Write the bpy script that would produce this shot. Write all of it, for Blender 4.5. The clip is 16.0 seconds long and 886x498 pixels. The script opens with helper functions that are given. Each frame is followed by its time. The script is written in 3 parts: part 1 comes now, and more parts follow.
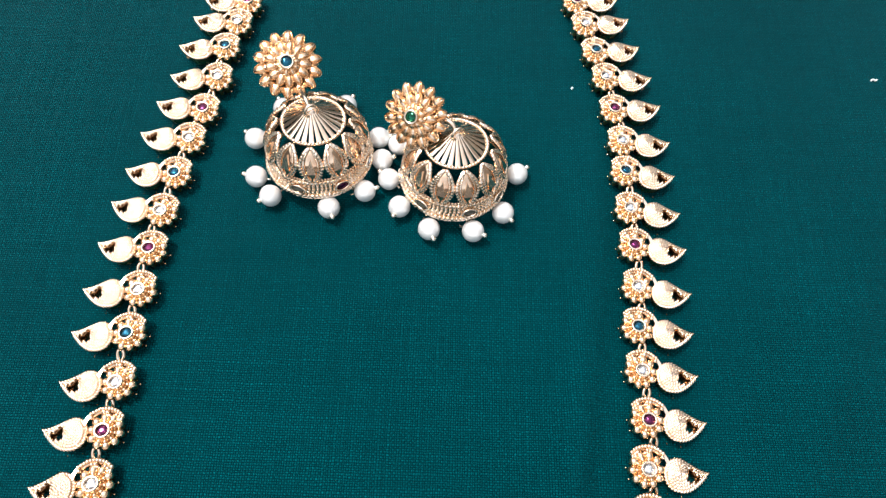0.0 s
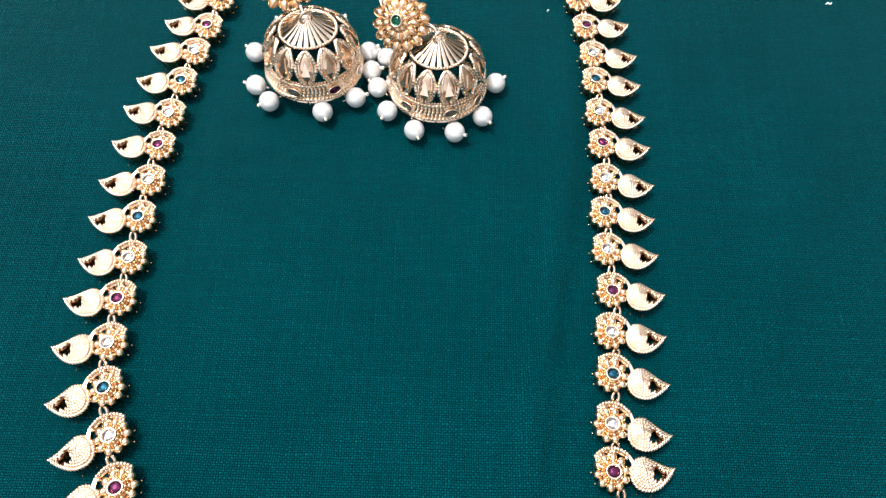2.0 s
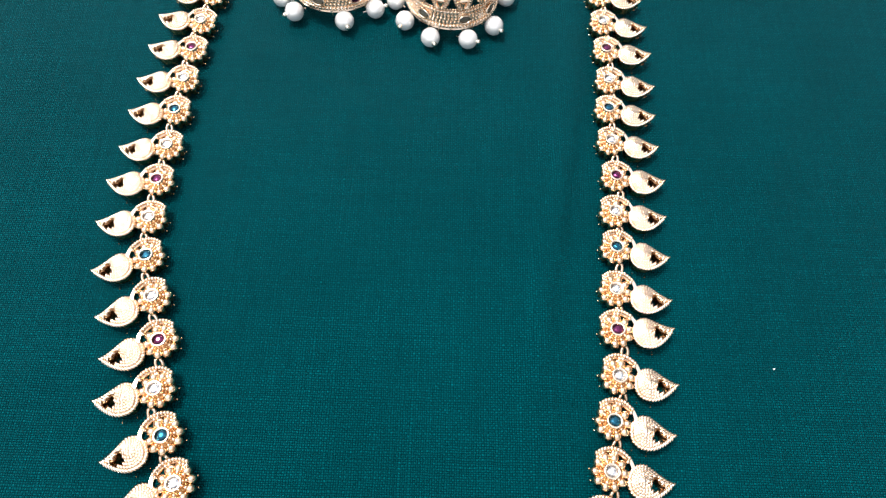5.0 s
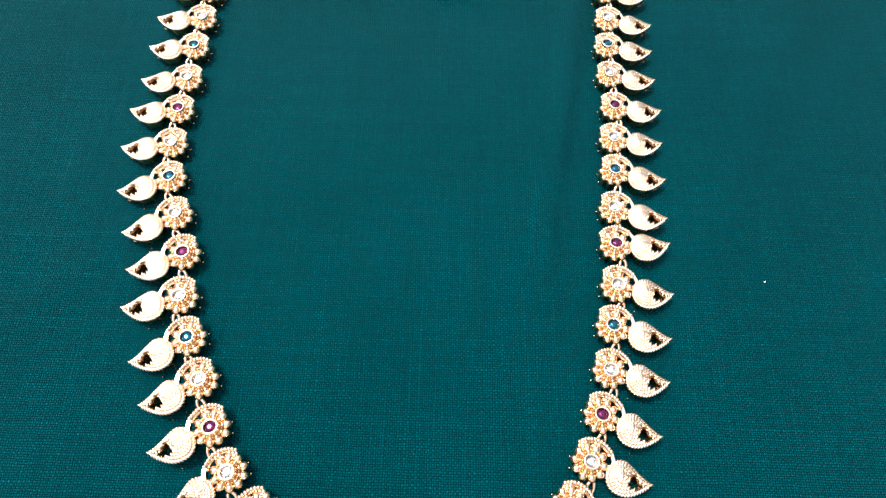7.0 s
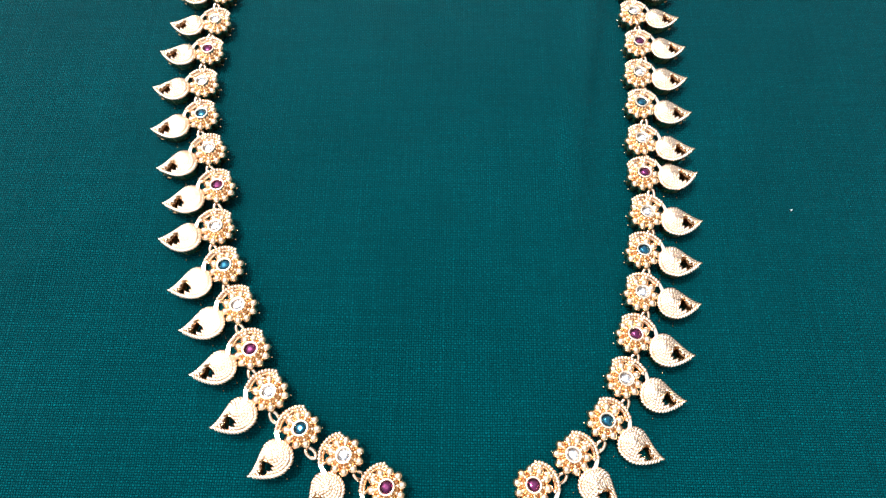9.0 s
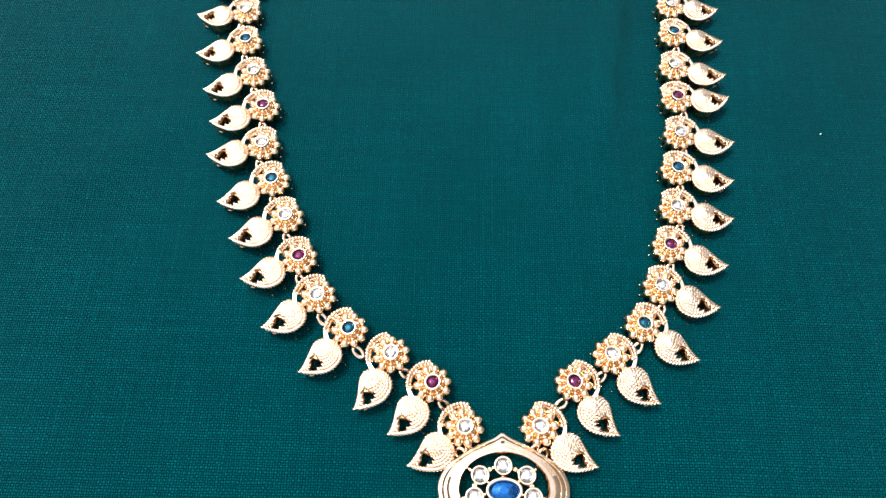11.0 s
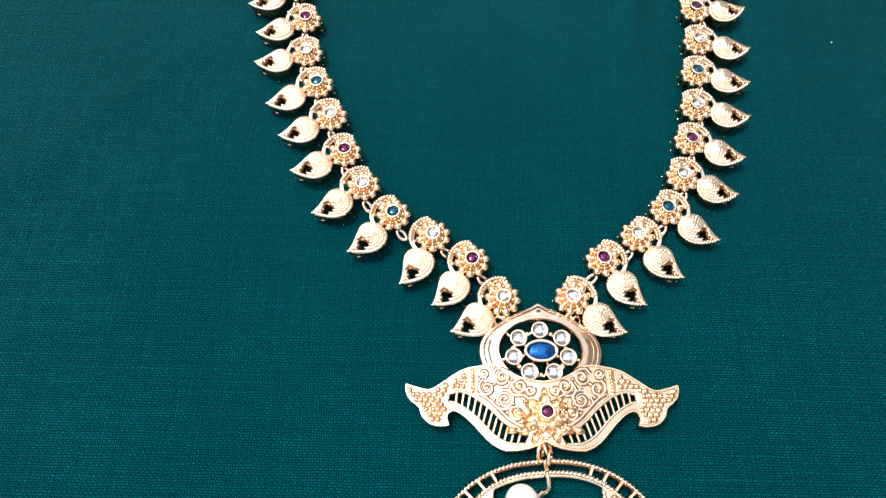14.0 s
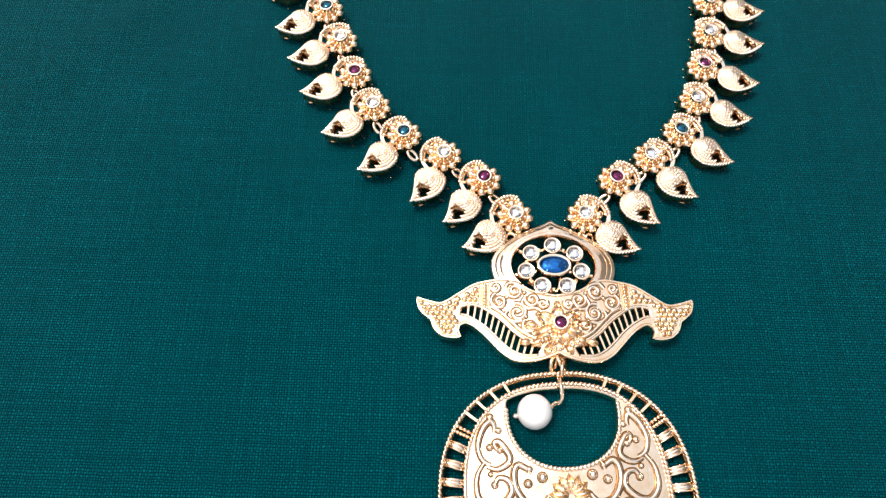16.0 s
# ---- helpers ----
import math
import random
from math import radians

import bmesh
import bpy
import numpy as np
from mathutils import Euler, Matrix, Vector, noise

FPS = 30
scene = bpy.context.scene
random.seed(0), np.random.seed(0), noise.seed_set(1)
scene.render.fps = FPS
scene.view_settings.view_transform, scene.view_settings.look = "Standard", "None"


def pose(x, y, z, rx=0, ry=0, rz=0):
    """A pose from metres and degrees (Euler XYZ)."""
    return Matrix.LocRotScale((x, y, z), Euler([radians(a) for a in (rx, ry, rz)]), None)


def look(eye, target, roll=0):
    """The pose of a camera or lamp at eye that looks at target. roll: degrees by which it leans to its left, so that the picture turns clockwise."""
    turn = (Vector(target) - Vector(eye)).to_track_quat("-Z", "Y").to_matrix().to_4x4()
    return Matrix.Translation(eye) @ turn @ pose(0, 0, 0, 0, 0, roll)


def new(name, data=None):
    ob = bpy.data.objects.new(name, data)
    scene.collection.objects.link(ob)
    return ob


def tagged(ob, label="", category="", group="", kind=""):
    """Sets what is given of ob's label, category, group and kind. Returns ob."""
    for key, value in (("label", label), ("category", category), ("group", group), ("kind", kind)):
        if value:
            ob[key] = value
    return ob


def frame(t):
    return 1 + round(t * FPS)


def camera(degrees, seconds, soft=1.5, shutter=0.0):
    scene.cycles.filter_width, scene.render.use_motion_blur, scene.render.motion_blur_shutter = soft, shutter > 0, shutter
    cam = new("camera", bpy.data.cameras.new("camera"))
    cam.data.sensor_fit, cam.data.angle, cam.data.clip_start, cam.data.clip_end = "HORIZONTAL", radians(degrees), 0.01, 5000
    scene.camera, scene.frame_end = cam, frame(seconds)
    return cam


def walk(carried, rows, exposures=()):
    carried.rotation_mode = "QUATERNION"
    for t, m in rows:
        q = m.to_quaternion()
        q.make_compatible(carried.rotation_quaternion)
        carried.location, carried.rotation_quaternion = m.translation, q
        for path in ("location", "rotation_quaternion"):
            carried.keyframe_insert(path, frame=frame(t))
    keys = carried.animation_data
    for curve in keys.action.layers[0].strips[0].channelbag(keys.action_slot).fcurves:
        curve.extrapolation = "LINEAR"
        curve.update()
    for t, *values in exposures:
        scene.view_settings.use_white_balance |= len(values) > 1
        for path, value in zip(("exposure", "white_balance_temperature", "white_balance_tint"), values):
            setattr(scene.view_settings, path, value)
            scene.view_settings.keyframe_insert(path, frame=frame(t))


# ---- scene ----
cam = camera(67.72, 16.0, soft=1.3)
PATH = [
    (0, (0.00084, -0.00169, 0.12295), (0.00406, 0.07752, -0.06067), 4.24),
    (0.5, (-0.00099, -0.00745, 0.12104), (0.00272, 0.07108, -0.06286), 4.90),
    (1, (0.00142, -0.01371, 0.11972), (0.00365, 0.06508, -0.06409), 3.61),
    (1.5, (0.00431, -0.02008, 0.12221), (0.00595, 0.05862, -0.06164), 3.19),
    (2, (0.00521, -0.02713, 0.12520), (0.00794, 0.05270, -0.05816), 3.72),
    (2.5, (0.00701, -0.03094, 0.12564), (0.00919, 0.04995, -0.05726), 3.30),
    (3, (0.00494, -0.03327, 0.12456), (0.00875, 0.04761, -0.05832), 4.32),
    (3.5, (0.00250, -0.03793, 0.12346), (0.00544, 0.04333, -0.05926), 4.10),
    (4, (0.00216, -0.04325, 0.12437), (0.00512, 0.03862, -0.05808), 3.98),
    (4.2, (0.00259, -0.04587, 0.12463), (0.00527, 0.03602, -0.05782), 3.86),
    (6.3, (0.00223, -0.06396, 0.12264), (0.00523, 0.01551, -0.06087), 3.73),
    (6.5, (0.00170, -0.06613, 0.12250), (0.00413, 0.01388, -0.06078), 3.42),
    (7, (0.00157, -0.07175, 0.12395), (0.00419, 0.00953, -0.05877), 3.57),
    (7.5, (0.00218, -0.07664, 0.12322), (0.00485, 0.00545, -0.05914), 3.15),
    (8, (0.00040, -0.07888, 0.12303), (0.00381, 0.00234, -0.05971), 3.44),
    (8.5, (-0.00237, -0.08203, 0.12135), (0.00068, -0.00087, -0.06142), 3.03),
    (9, (-0.00379, -0.08442, 0.12030), (-0.00198, -0.00446, -0.06301), 2.36),
    (9.2, (-0.00444, -0.08612, 0.11963), (-0.00278, -0.00615, -0.06368), 2.30),
    (11.5, (-0.01118, -0.10227, 0.11739), (-0.01091, -0.02442, -0.06684), 1.67),
    (12, (-0.01107, -0.10314, 0.11833), (-0.01266, -0.02661, -0.06644), 0.22),
    (12.5, (-0.01274, -0.10933, 0.11685), (-0.01294, -0.03152, -0.06739), 1.10),
    (13, (-0.01468, -0.11488, 0.11748), (-0.01467, -0.03764, -0.06700), 1.31),
    (13.5, (-0.01616, -0.12019, 0.11814), (-0.01670, -0.04351, -0.06657), 0.92),
    (14, (-0.01679, -0.12263, 0.11772), (-0.01687, -0.04564, -0.06687), 1.09),
    (14.5, (-0.01964, -0.12616, 0.11571), (-0.01794, -0.04728, -0.06807), 2.53),
    (15, (-0.01840, -0.13014, 0.11425), (-0.01786, -0.05192, -0.06982), 1.95),
    (15.5, (-0.01868, -0.13295, 0.11337), (-0.01796, -0.05571, -0.07111), 2.20),
    (16, (-0.01896, -0.13633, 0.11054), (-0.01828, -0.05890, -0.07386), 1.99),
]
walk(cam, [(t, look(eye, target, roll)) for t, eye, target, roll in PATH],
     [(0.0, 1.04), (2.0, 1.02), (4.2, 1.06), (6.5, 1.27), (9.0, 1.27), (11.5, 1.15), (16.0, 0.95)])

# ---- light ----
world = bpy.data.worlds.new("overcast_daylight")
scene.world = world
world.use_nodes = True
wn = world.node_tree
sky = wn.nodes.new("ShaderNodeTexSky")
sky.sky_type, sky.sun_disc, sky.sun_elevation, sky.sun_rotation = "NISHITA", False, radians(70), radians(-62)
sky.dust_density = 3.0
pale = wn.nodes.new("ShaderNodeHueSaturation")
pale.inputs["Saturation"].default_value = 0.25
wn.links.new(sky.outputs[0], pale.inputs["Color"])
wn.links.new(pale.outputs[0], wn.nodes["Background"].inputs[0])
wn.nodes["Background"].inputs[1].default_value = 0.15
scene.view_settings.exposure = 2.0

sun = bpy.data.lights.new("sun", "SUN")
sun.energy, sun.angle, sun.color = 1.5, radians(13), (1.0, 0.97, 0.92)
new("sun", sun).matrix_world = look((-0.75, 0.4, 2.4), (0, 0, 0))


# ---- materials ----
class Nodes:
    """A principled material and short ways to add nodes to it."""

    def __init__(self, name, base, rough=0.5, metal=0.0, **more):
        self.mat = bpy.data.materials.new(name)
        self.mat.use_nodes = True
        self.tree = self.mat.node_tree
        self.out = self.tree.nodes["Principled BSDF"]
        self.set("Base Color", (*base, 1)), self.set("Roughness", rough), self.set("Metallic", metal)
        for key, value in more.items():
            self.set(key.replace("_", " "), value)
        self.coord = self.tree.nodes.new("ShaderNodeTexCoord").outputs["Object"]

    def set(self, key, value):
        self.out.inputs[key].default_value = value

    def put(self, socket, node_input):
        self.tree.links.new(socket, node_input)

    def noise(self, scale, detail=3.0, stretch=None):
        n = self.tree.nodes.new("ShaderNodeTexNoise")
        n.inputs["Scale"].default_value, n.inputs["Detail"].default_value = scale, detail
        source = self.coord
        if stretch:
            m = self.tree.nodes.new("ShaderNodeMapping")
            m.inputs["Scale"].default_value = stretch
            self.put(source, m.inputs["Vector"])
            source = m.outputs[0]
        self.put(source, n.inputs["Vector"])
        return n.outputs["Fac"]

    def math(self, op, a, b=0.0, c=0.0):
        n = self.tree.nodes.new("ShaderNodeMath")
        n.operation = op
        for k, v in enumerate((a, b, c)):
            if isinstance(v, (int, float)):
                n.inputs[k].default_value = v
            else:
                self.put(v, n.inputs[k])
        return n.outputs[0]

    def chance(self, value):
        n = self.tree.nodes.new("ShaderNodeTexWhiteNoise")
        n.noise_dimensions = "1D"
        self.put(value, n.inputs["W"])
        return n.outputs["Value"]

    def span(self, fac, low, high, lo=0.3, hi=0.7):
        n = self.tree.nodes.new("ShaderNodeMapRange")
        n.inputs["From Min"].default_value, n.inputs["From Max"].default_value = lo, hi
        n.inputs["To Min"].default_value, n.inputs["To Max"].default_value = low, high
        self.put(fac, n.inputs["Value"])
        return n.outputs[0]

    def mix(self, fac, one, two):
        n = self.tree.nodes.new("ShaderNodeMix")
        n.data_type = "RGBA"
        self.put(fac, n.inputs[0])
        for k, v in ((6, one), (7, two)):
            if isinstance(v, tuple):
                n.inputs[k].default_value = (*v, 1)
            else:
                self.put(v, n.inputs[k])
        return n.outputs[2]

    def bump(self, height, distance, strength=1.0):
        n = self.tree.nodes.new("ShaderNodeBump")
        n.inputs["Distance"].default_value, n.inputs["Strength"].default_value = distance, strength
        self.put(height, n.inputs["Height"])
        self.put(n.outputs[0], self.out.inputs["Normal"])


def gold(name, base, worn, low, high, relief):
    n = Nodes(name, base, 0.3, 1.0)
    blotch = n.noise(420.0, 4.0)
    n.put(n.mix(n.span(blotch, 0.0, 1.0, 0.35, 0.65), base, worn), n.out.inputs["Base Color"])
    n.put(n.span(n.noise(900.0, 3.0), low, high), n.out.inputs["Roughness"])
    n.bump(n.noise(2600.0, 3.0), relief, 0.25)
    return n.mat


GOLD = gold("cast_gold", (0.95, 0.72, 0.5), (0.88, 0.57, 0.34), 0.12, 0.25, 0.00005)
PALE = gold("pale_matte_gold", (0.94, 0.79, 0.64), (0.86, 0.64, 0.45), 0.1, 0.2, 0.00005)
BRIGHT = gold("polished_gold", (0.96, 0.8, 0.65), (0.92, 0.7, 0.51), 0.06, 0.15, 0.00003)
SATIN = gold("satin_gold", (0.92, 0.76, 0.59), (0.86, 0.64, 0.44), 0.12, 0.22, 0.00005)
COPPER = gold("reddish_gold", (0.94, 0.72, 0.53), (0.78, 0.5, 0.33), 0.06, 0.16, 0.00003)
GROOVE_SHADE = gold("groove_shade_gold", (0.52, 0.32, 0.17), (0.38, 0.2, 0.09), 0.18, 0.32, 0.00005)
CREVICE_SHADE = gold("crevice_shade_gold", (0.62, 0.36, 0.16), (0.45, 0.22, 0.09), 0.2, 0.36, 0.00005)
RECESS_SHADE = gold("recess_shade_gold", (0.24, 0.12, 0.045), (0.15, 0.07, 0.025), 0.35, 0.55, 0.00005)


def pearl_material():
    n = Nodes("pearl", (0.62, 0.61, 0.6), 0.2, 0.32, Coat_Weight=1.0, Coat_Roughness=0.05)
    n.put(n.mix(n.span(n.noise(300.0, 3.0), 0.0, 1.0), (0.88, 0.88, 0.88), (0.8, 0.8, 0.79)), n.out.inputs["Base Color"])
    return n.mat


def gem_material(name, base, clear):
    n = Nodes(name, base, 0.05, 0.0, IOR=1.5, Transmission_Weight=clear)
    n.put(n.span(n.noise(1500.0, 2.0), 0.03, 0.12), n.out.inputs["Roughness"])
    return n.mat


def foiled(name, base):
    """Cut glass stone with a mirror foil behind it."""
    n = Nodes(name, base, 0.06, 0.85, Coat_Weight=0.3, Coat_Roughness=0.03)
    dark = tuple(c * 0.35 for c in base)
    n.put(n.mix(n.span(n.noise(700.0, 1.0), 0.0, 1.0, 0.42, 0.56), dark, base), n.out.inputs["Base Color"])
    return n.mat


PEARL = pearl_material()
CLEAR = foiled("clear_stone", (0.86, 0.88, 0.93))
BLUE = foiled("blue_stone", (0.004, 0.1, 0.17))
SAPPHIRE = foiled("sapphire_stone", (0.004, 0.12, 0.42))
RUBY = foiled("ruby_stone", (0.14, 0.016, 0.085))
GREEN = foiled("green_stone", (0.006, 0.15, 0.08))
GREY = gem_material("smoky_stone", (0.1, 0.1, 0.08), 0.2)
SILVER = Nodes("pin_metal", (0.82, 0.76, 0.66), 0.22, 1.0).mat


def cloth_material():
    """Plain weave of light and dark teal threads, uneven in width, shine and spacing."""
    n = Nodes("teal_woven_cotton", (0.0, 0.05, 0.06), 0.55, 0.0, Sheen_Weight=0.0)
    n.out.inputs["Specular IOR Level"].default_value = 0.35
    n.set("Specular Tint", (0.0, 0.6, 0.68, 1))
    sep = n.tree.nodes.new("ShaderNodeSeparateXYZ")
    n.put(n.coord, sep.inputs[0])
    wob = n.math("MULTIPLY", n.math("SUBTRACT", n.noise(260.0, 2.0), 0.5), 0.9)
    along_y, along_x = n.noise(1000.0, 1.0, (1.0, 0.05, 1.0)), n.noise(1000.0, 1.0, (0.05, 1.0, 1.0))
    u = n.math("ADD", n.math("MULTIPLY", sep.outputs[0], 1.0 / THREAD), n.math("MULTIPLY_ADD", along_y, 1.1, wob))
    v = n.math("ADD", n.math("MULTIPLY", sep.outputs[1], 1.0 / THREAD), n.math("MULTIPLY_ADD", along_x, 1.1, wob))
    su, sv = n.math("SINE", n.math("MULTIPLY", u, math.pi)), n.math("SINE", n.math("MULTIPLY", v, math.pi))
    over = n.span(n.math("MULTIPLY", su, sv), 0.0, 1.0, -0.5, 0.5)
    warp, weft = n.math("ABSOLUTE", su), n.math("ABSOLUTE", sv)
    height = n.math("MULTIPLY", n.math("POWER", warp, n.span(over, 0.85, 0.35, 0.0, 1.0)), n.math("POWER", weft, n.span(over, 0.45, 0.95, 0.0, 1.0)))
    # every thread, and every crossing, has a tone of its own
    fu, fv = n.math("FLOOR", u), n.math("FLOOR", v)
    cell = n.chance(n.math("MULTIPLY_ADD", fu, 0.713, n.math("MULTIPLY", fv, 1.371)))
    lines = n.math("ADD", n.chance(n.math("MULTIPLY", fu, 0.37)), n.chance(n.math("MULTIPLY", fv, 0.59)))
    slub = n.math("ADD", n.noise(2600.0, 1.0, (1.0, 0.045, 1.0)), n.noise(2600.0, 1.0, (0.045, 1.0, 1.0)))
    streak = n.math("ADD", n.noise(420.0, 2.0, (1.0, 0.05, 1.0)), n.noise(420.0, 2.0, (0.05, 1.0, 1.0)))
    lift = n.math("MULTIPLY", n.span(cell, 0.7, 1.3, 0.0, 1.0), n.span(lines, 0.93, 1.07, 0.3, 1.7))
    lift = n.math("MULTIPLY", lift, n.span(streak, 0.94, 1.06, 0.8, 1.2))
    lift = n.math("MULTIPLY", lift, n.span(n.noise(30.0, 4.0), 0.85, 1.15))
    height = n.math("MULTIPLY", height, n.span(slub, 0.8, 1.15, 0.8, 1.2))
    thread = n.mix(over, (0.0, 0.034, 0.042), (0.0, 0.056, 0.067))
    tone = n.tree.nodes.new("ShaderNodeVectorMath")
    tone.operation = "SCALE"
    n.put(thread, tone.inputs[0])
    n.put(lift, tone.inputs["Scale"])
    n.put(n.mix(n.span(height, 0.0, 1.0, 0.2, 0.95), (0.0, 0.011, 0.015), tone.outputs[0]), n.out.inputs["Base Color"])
    n.bump(n.math("MULTIPLY", height, n.span(cell, 0.8, 1.2, 0.0, 1.0)), 0.00012, 1.0)
    return n.mat


THREAD = 0.00044
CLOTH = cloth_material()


def sky_block_material():
    n = Nodes("sky_block_paint", (0.2, 0.185, 0.17), 0.7)
    n.put(n.mix(n.span(n.noise(3.0, 4.0), 0.0, 1.0), (0.2, 0.185, 0.17), (0.15, 0.14, 0.13)), n.out.inputs["Base Color"])
    n.bump(n.noise(180.0, 3.0), 0.001, 0.4)
    return n.mat


SKY_BLOCK = sky_block_material()
FLOOR = Nodes("pale_floor", (0.5, 0.46, 0.41), 0.5).mat


# ---- building helpers (millimetres inside, metres in the mesh) ----
def ico(level):
    bm = bmesh.new()
    bmesh.ops.create_icosphere(bm, subdivisions=level, radius=1.0)
    got = [v.co.copy() for v in bm.verts], [[v.index for v in f.verts] for f in bm.faces]
    bm.free()
    return got


BALLS = {k: ico(k) for k in (1, 2, 3, 4)}


class Geo:
    """Collects faces in millimetres."""

    def __init__(self):
        self.v, self.f = [], []

    def add(self, verts, faces):
        base = len(self.v)
        self.v += [Vector(p) for p in verts]
        self.f += [[base + i for i in f] for f in faces]
        return self

    def ball(self, p, r, level=1, axes=(1, 1, 1), turn=None):
        vs, fs = BALLS[level]
        m = (turn or Matrix.Identity(3)) @ Matrix.Diagonal([r * a for a in axes])
        return self.add([Vector(p) + m @ v for v in vs], fs)

    def rings(self, loops, closed=True, caps=True):
        """Skins a row of loops of equal length."""
        n, base = len(loops[0]), len(self.v)
        self.v += [Vector(p) for loop in loops for p in loop]
        for a in range(len(loops) - 1):
            for k in range(n if closed else n - 1):
                i, j = base + a * n + k, base + a * n + (k + 1) % n
                self.f.append([i, j, j + n, i + n])
        if caps:
            self.f.append([base + k for k in reversed(range(n))])
            self.f.append([base + (len(loops) - 1) * n + k for k in range(n)])
        return self

    def tube(self, path, r, sides=8, closed=False, flat=1.0):
        """A round rod along a path; r may be a list. flat: its height over its width."""
        path = [Vector(p) for p in path]
        n, loops = len(path), []
        for k, p in enumerate(path):
            a, b = (path[k - 1], path[(k + 1) % n]) if closed else (path[max(k - 1, 0)], path[min(k + 1, n - 1)])
            d = (b - a).normalized()
            up = Vector((0, 0, 1)) if abs(d.z) < 0.95 else Vector((1, 0, 0))
            side = d.cross(up).normalized()
            top = side.cross(d)
            rad = r[k] if isinstance(r, (list, tuple)) else r
            loops.append([p + side * (rad * math.cos(t)) + top * (rad * flat * math.sin(t)) for t in (2 * math.pi * i / sides for i in range(sides))])
        if closed:
            loops.append(loops[0])
        return self.rings(loops, True, not closed)

    def beads(self, path, r, step, level=1, closed=False, axes=(1, 1, 1), keep=None):
        """Small balls at even steps along a path."""
        for p, d in spaced(path, step, closed):
            if keep is None or keep(p):
                turn = Matrix.Rotation(math.atan2(d.y, d.x) + 0.7, 3, "Z") if axes != (1, 1, 1) else None
                self.ball(p, r, level, axes, turn)
        return self

    def lathe(self, profile, n=48, centre=(0, 0)):
        loops = [[(centre[0] + r * math.cos(2 * math.pi * k / n), centre[1] + r * math.sin(2 * math.pi * k / n), z) for k in range(n)] for r, z in profile]
        return self.rings(loops, True, False)

    def plate(self, outer, holes, z0, z1, edge=0.25):
        """A flat plate with holes, from z0 up to z1, its upper edges rounded off."""
        bm = bmesh.new()
        cuts = []
        for loop, sign in [(outer, 1)] + [(h, -1) for h in holes]:
            loop = ccw(loop)
            inner = inset(loop, edge * sign)
            cuts.append((loop, inset(loop, edge * sign * 0.35), inner, sign))
            vs = [bm.verts.new((p.x, p.y, z1)) for p in inner]
            for k, v in enumerate(vs):
                bm.edges.new((v, vs[(k + 1) % len(vs)]))
        bmesh.ops.triangle_fill(bm, edges=bm.edges[:], use_beauty=True)
        bm.verts.index_update()
        faces = []
        for f in bm.faces:
            ids = [v.index for v in f.verts]
            faces.append(ids if f.normal.z > 0 else ids[::-1])
        self.add([v.co for v in bm.verts], faces)
        self.add([(v.co.x, v.co.y, z0) for v in bm.verts], [f[::-1] for f in faces])
        bm.free()
        for loop, mid, inner, sign in cuts:
            stack = [[(p.x, p.y, z0) for p in inner], [(p.x, p.y, z0 + edge * 0.5) for p in loop], [(p.x, p.y, z1 - edge) for p in loop],
                     [(p.x, p.y, z1 - edge * 0.35) for p in mid], [(p.x, p.y, z1) for p in inner]]
            self.rings([s if sign > 0 else s[::-1] for s in stack], True, False)
        return self

    def moved(self, fn):
        self.v = [Vector(fn(p)) for p in self.v]
        return self

    def mesh(self, name, mirror=False, smooth=50):
        me = bpy.data.meshes.new(name)
        sx = -0.001 if mirror else 0.001
        me.from_pydata([(p.x * sx, p.y * 0.001, p.z * 0.001) for p in self.v], [], [f[::-1] for f in self.f] if mirror else self.f)
        me.update()
        if smooth:
            me.shade_smooth()
            me.set_sharp_from_angle(angle=radians(smooth))
        return me


def ccw(loop):
    loop = [Vector((p[0], p[1])) for p in loop]
    area = sum(a.x * b.y - b.x * a.y for a, b in zip(loop, loop[1:] + loop[:1]))
    return loop if area > 0 else loop[::-1]


def inset(loop, d):
    n, got = len(loop), []
    for k, p in enumerate(loop):
        a, b = (p - loop[k - 1]), (loop[(k + 1) % n] - p)
        a, b = a.normalized(), b.normalized()
        t = a + b
        if t.length < 1e-6:
            t = b
        t.normalize()
        got.append(p + Vector((-t.y, t.x)) * d)
    return got


def spline(points, per=8, closed=False):
    """A smooth line through a few control points."""
    pts = [Vector(p) for p in points]
    n, out = len(pts), []
    for k in range(n if closed else n - 1):
        a, b = pts[k], pts[(k + 1) % n]
        before = pts[k - 1] if closed or k else a
        after = pts[(k + 2) % n] if closed or k + 2 < n else b
        for i in range(per):
            t = i / per
            out.append(0.5 * ((2 * a) + (b - before) * t + (2 * before - 5 * a + 4 * b - after) * t * t + (3 * a - before - 3 * b + after) * t ** 3))
    return out if closed else out + [pts[-1]]


def spaced(path, step, closed=False):
    """Places and directions at even steps along a path."""
    path = [Vector((*p, 0)) if len(p) == 2 else Vector(p) for p in path]
    if closed:
        path = path + path[:1]
    length = sum((b - a).length for a, b in zip(path, path[1:]))
    count = max(2, round(length / step))
    step, want, gone, out = length / count, 0.0, 0.0, []
    for a, b in zip(path, path[1:]):
        d = (b - a).length
        while d > 0 and want <= gone + d + 1e-9 and len(out) < count + (0 if closed else 1):
            out.append((a + (b - a) * ((want - gone) / d), (b - a).normalized()))
            want += step
        gone += d
    return out


def on(z, path):
    return [Vector((p[0], p[1], z)) for p in path]


def circle(cx, cy, r, n=32, ry=None, start=0.0):
    return [Vector((cx + r * math.cos(start + 2 * math.pi * k / n), cy + (ry or r) * math.sin(start + 2 * math.pi * k / n))) for k in range(n)]


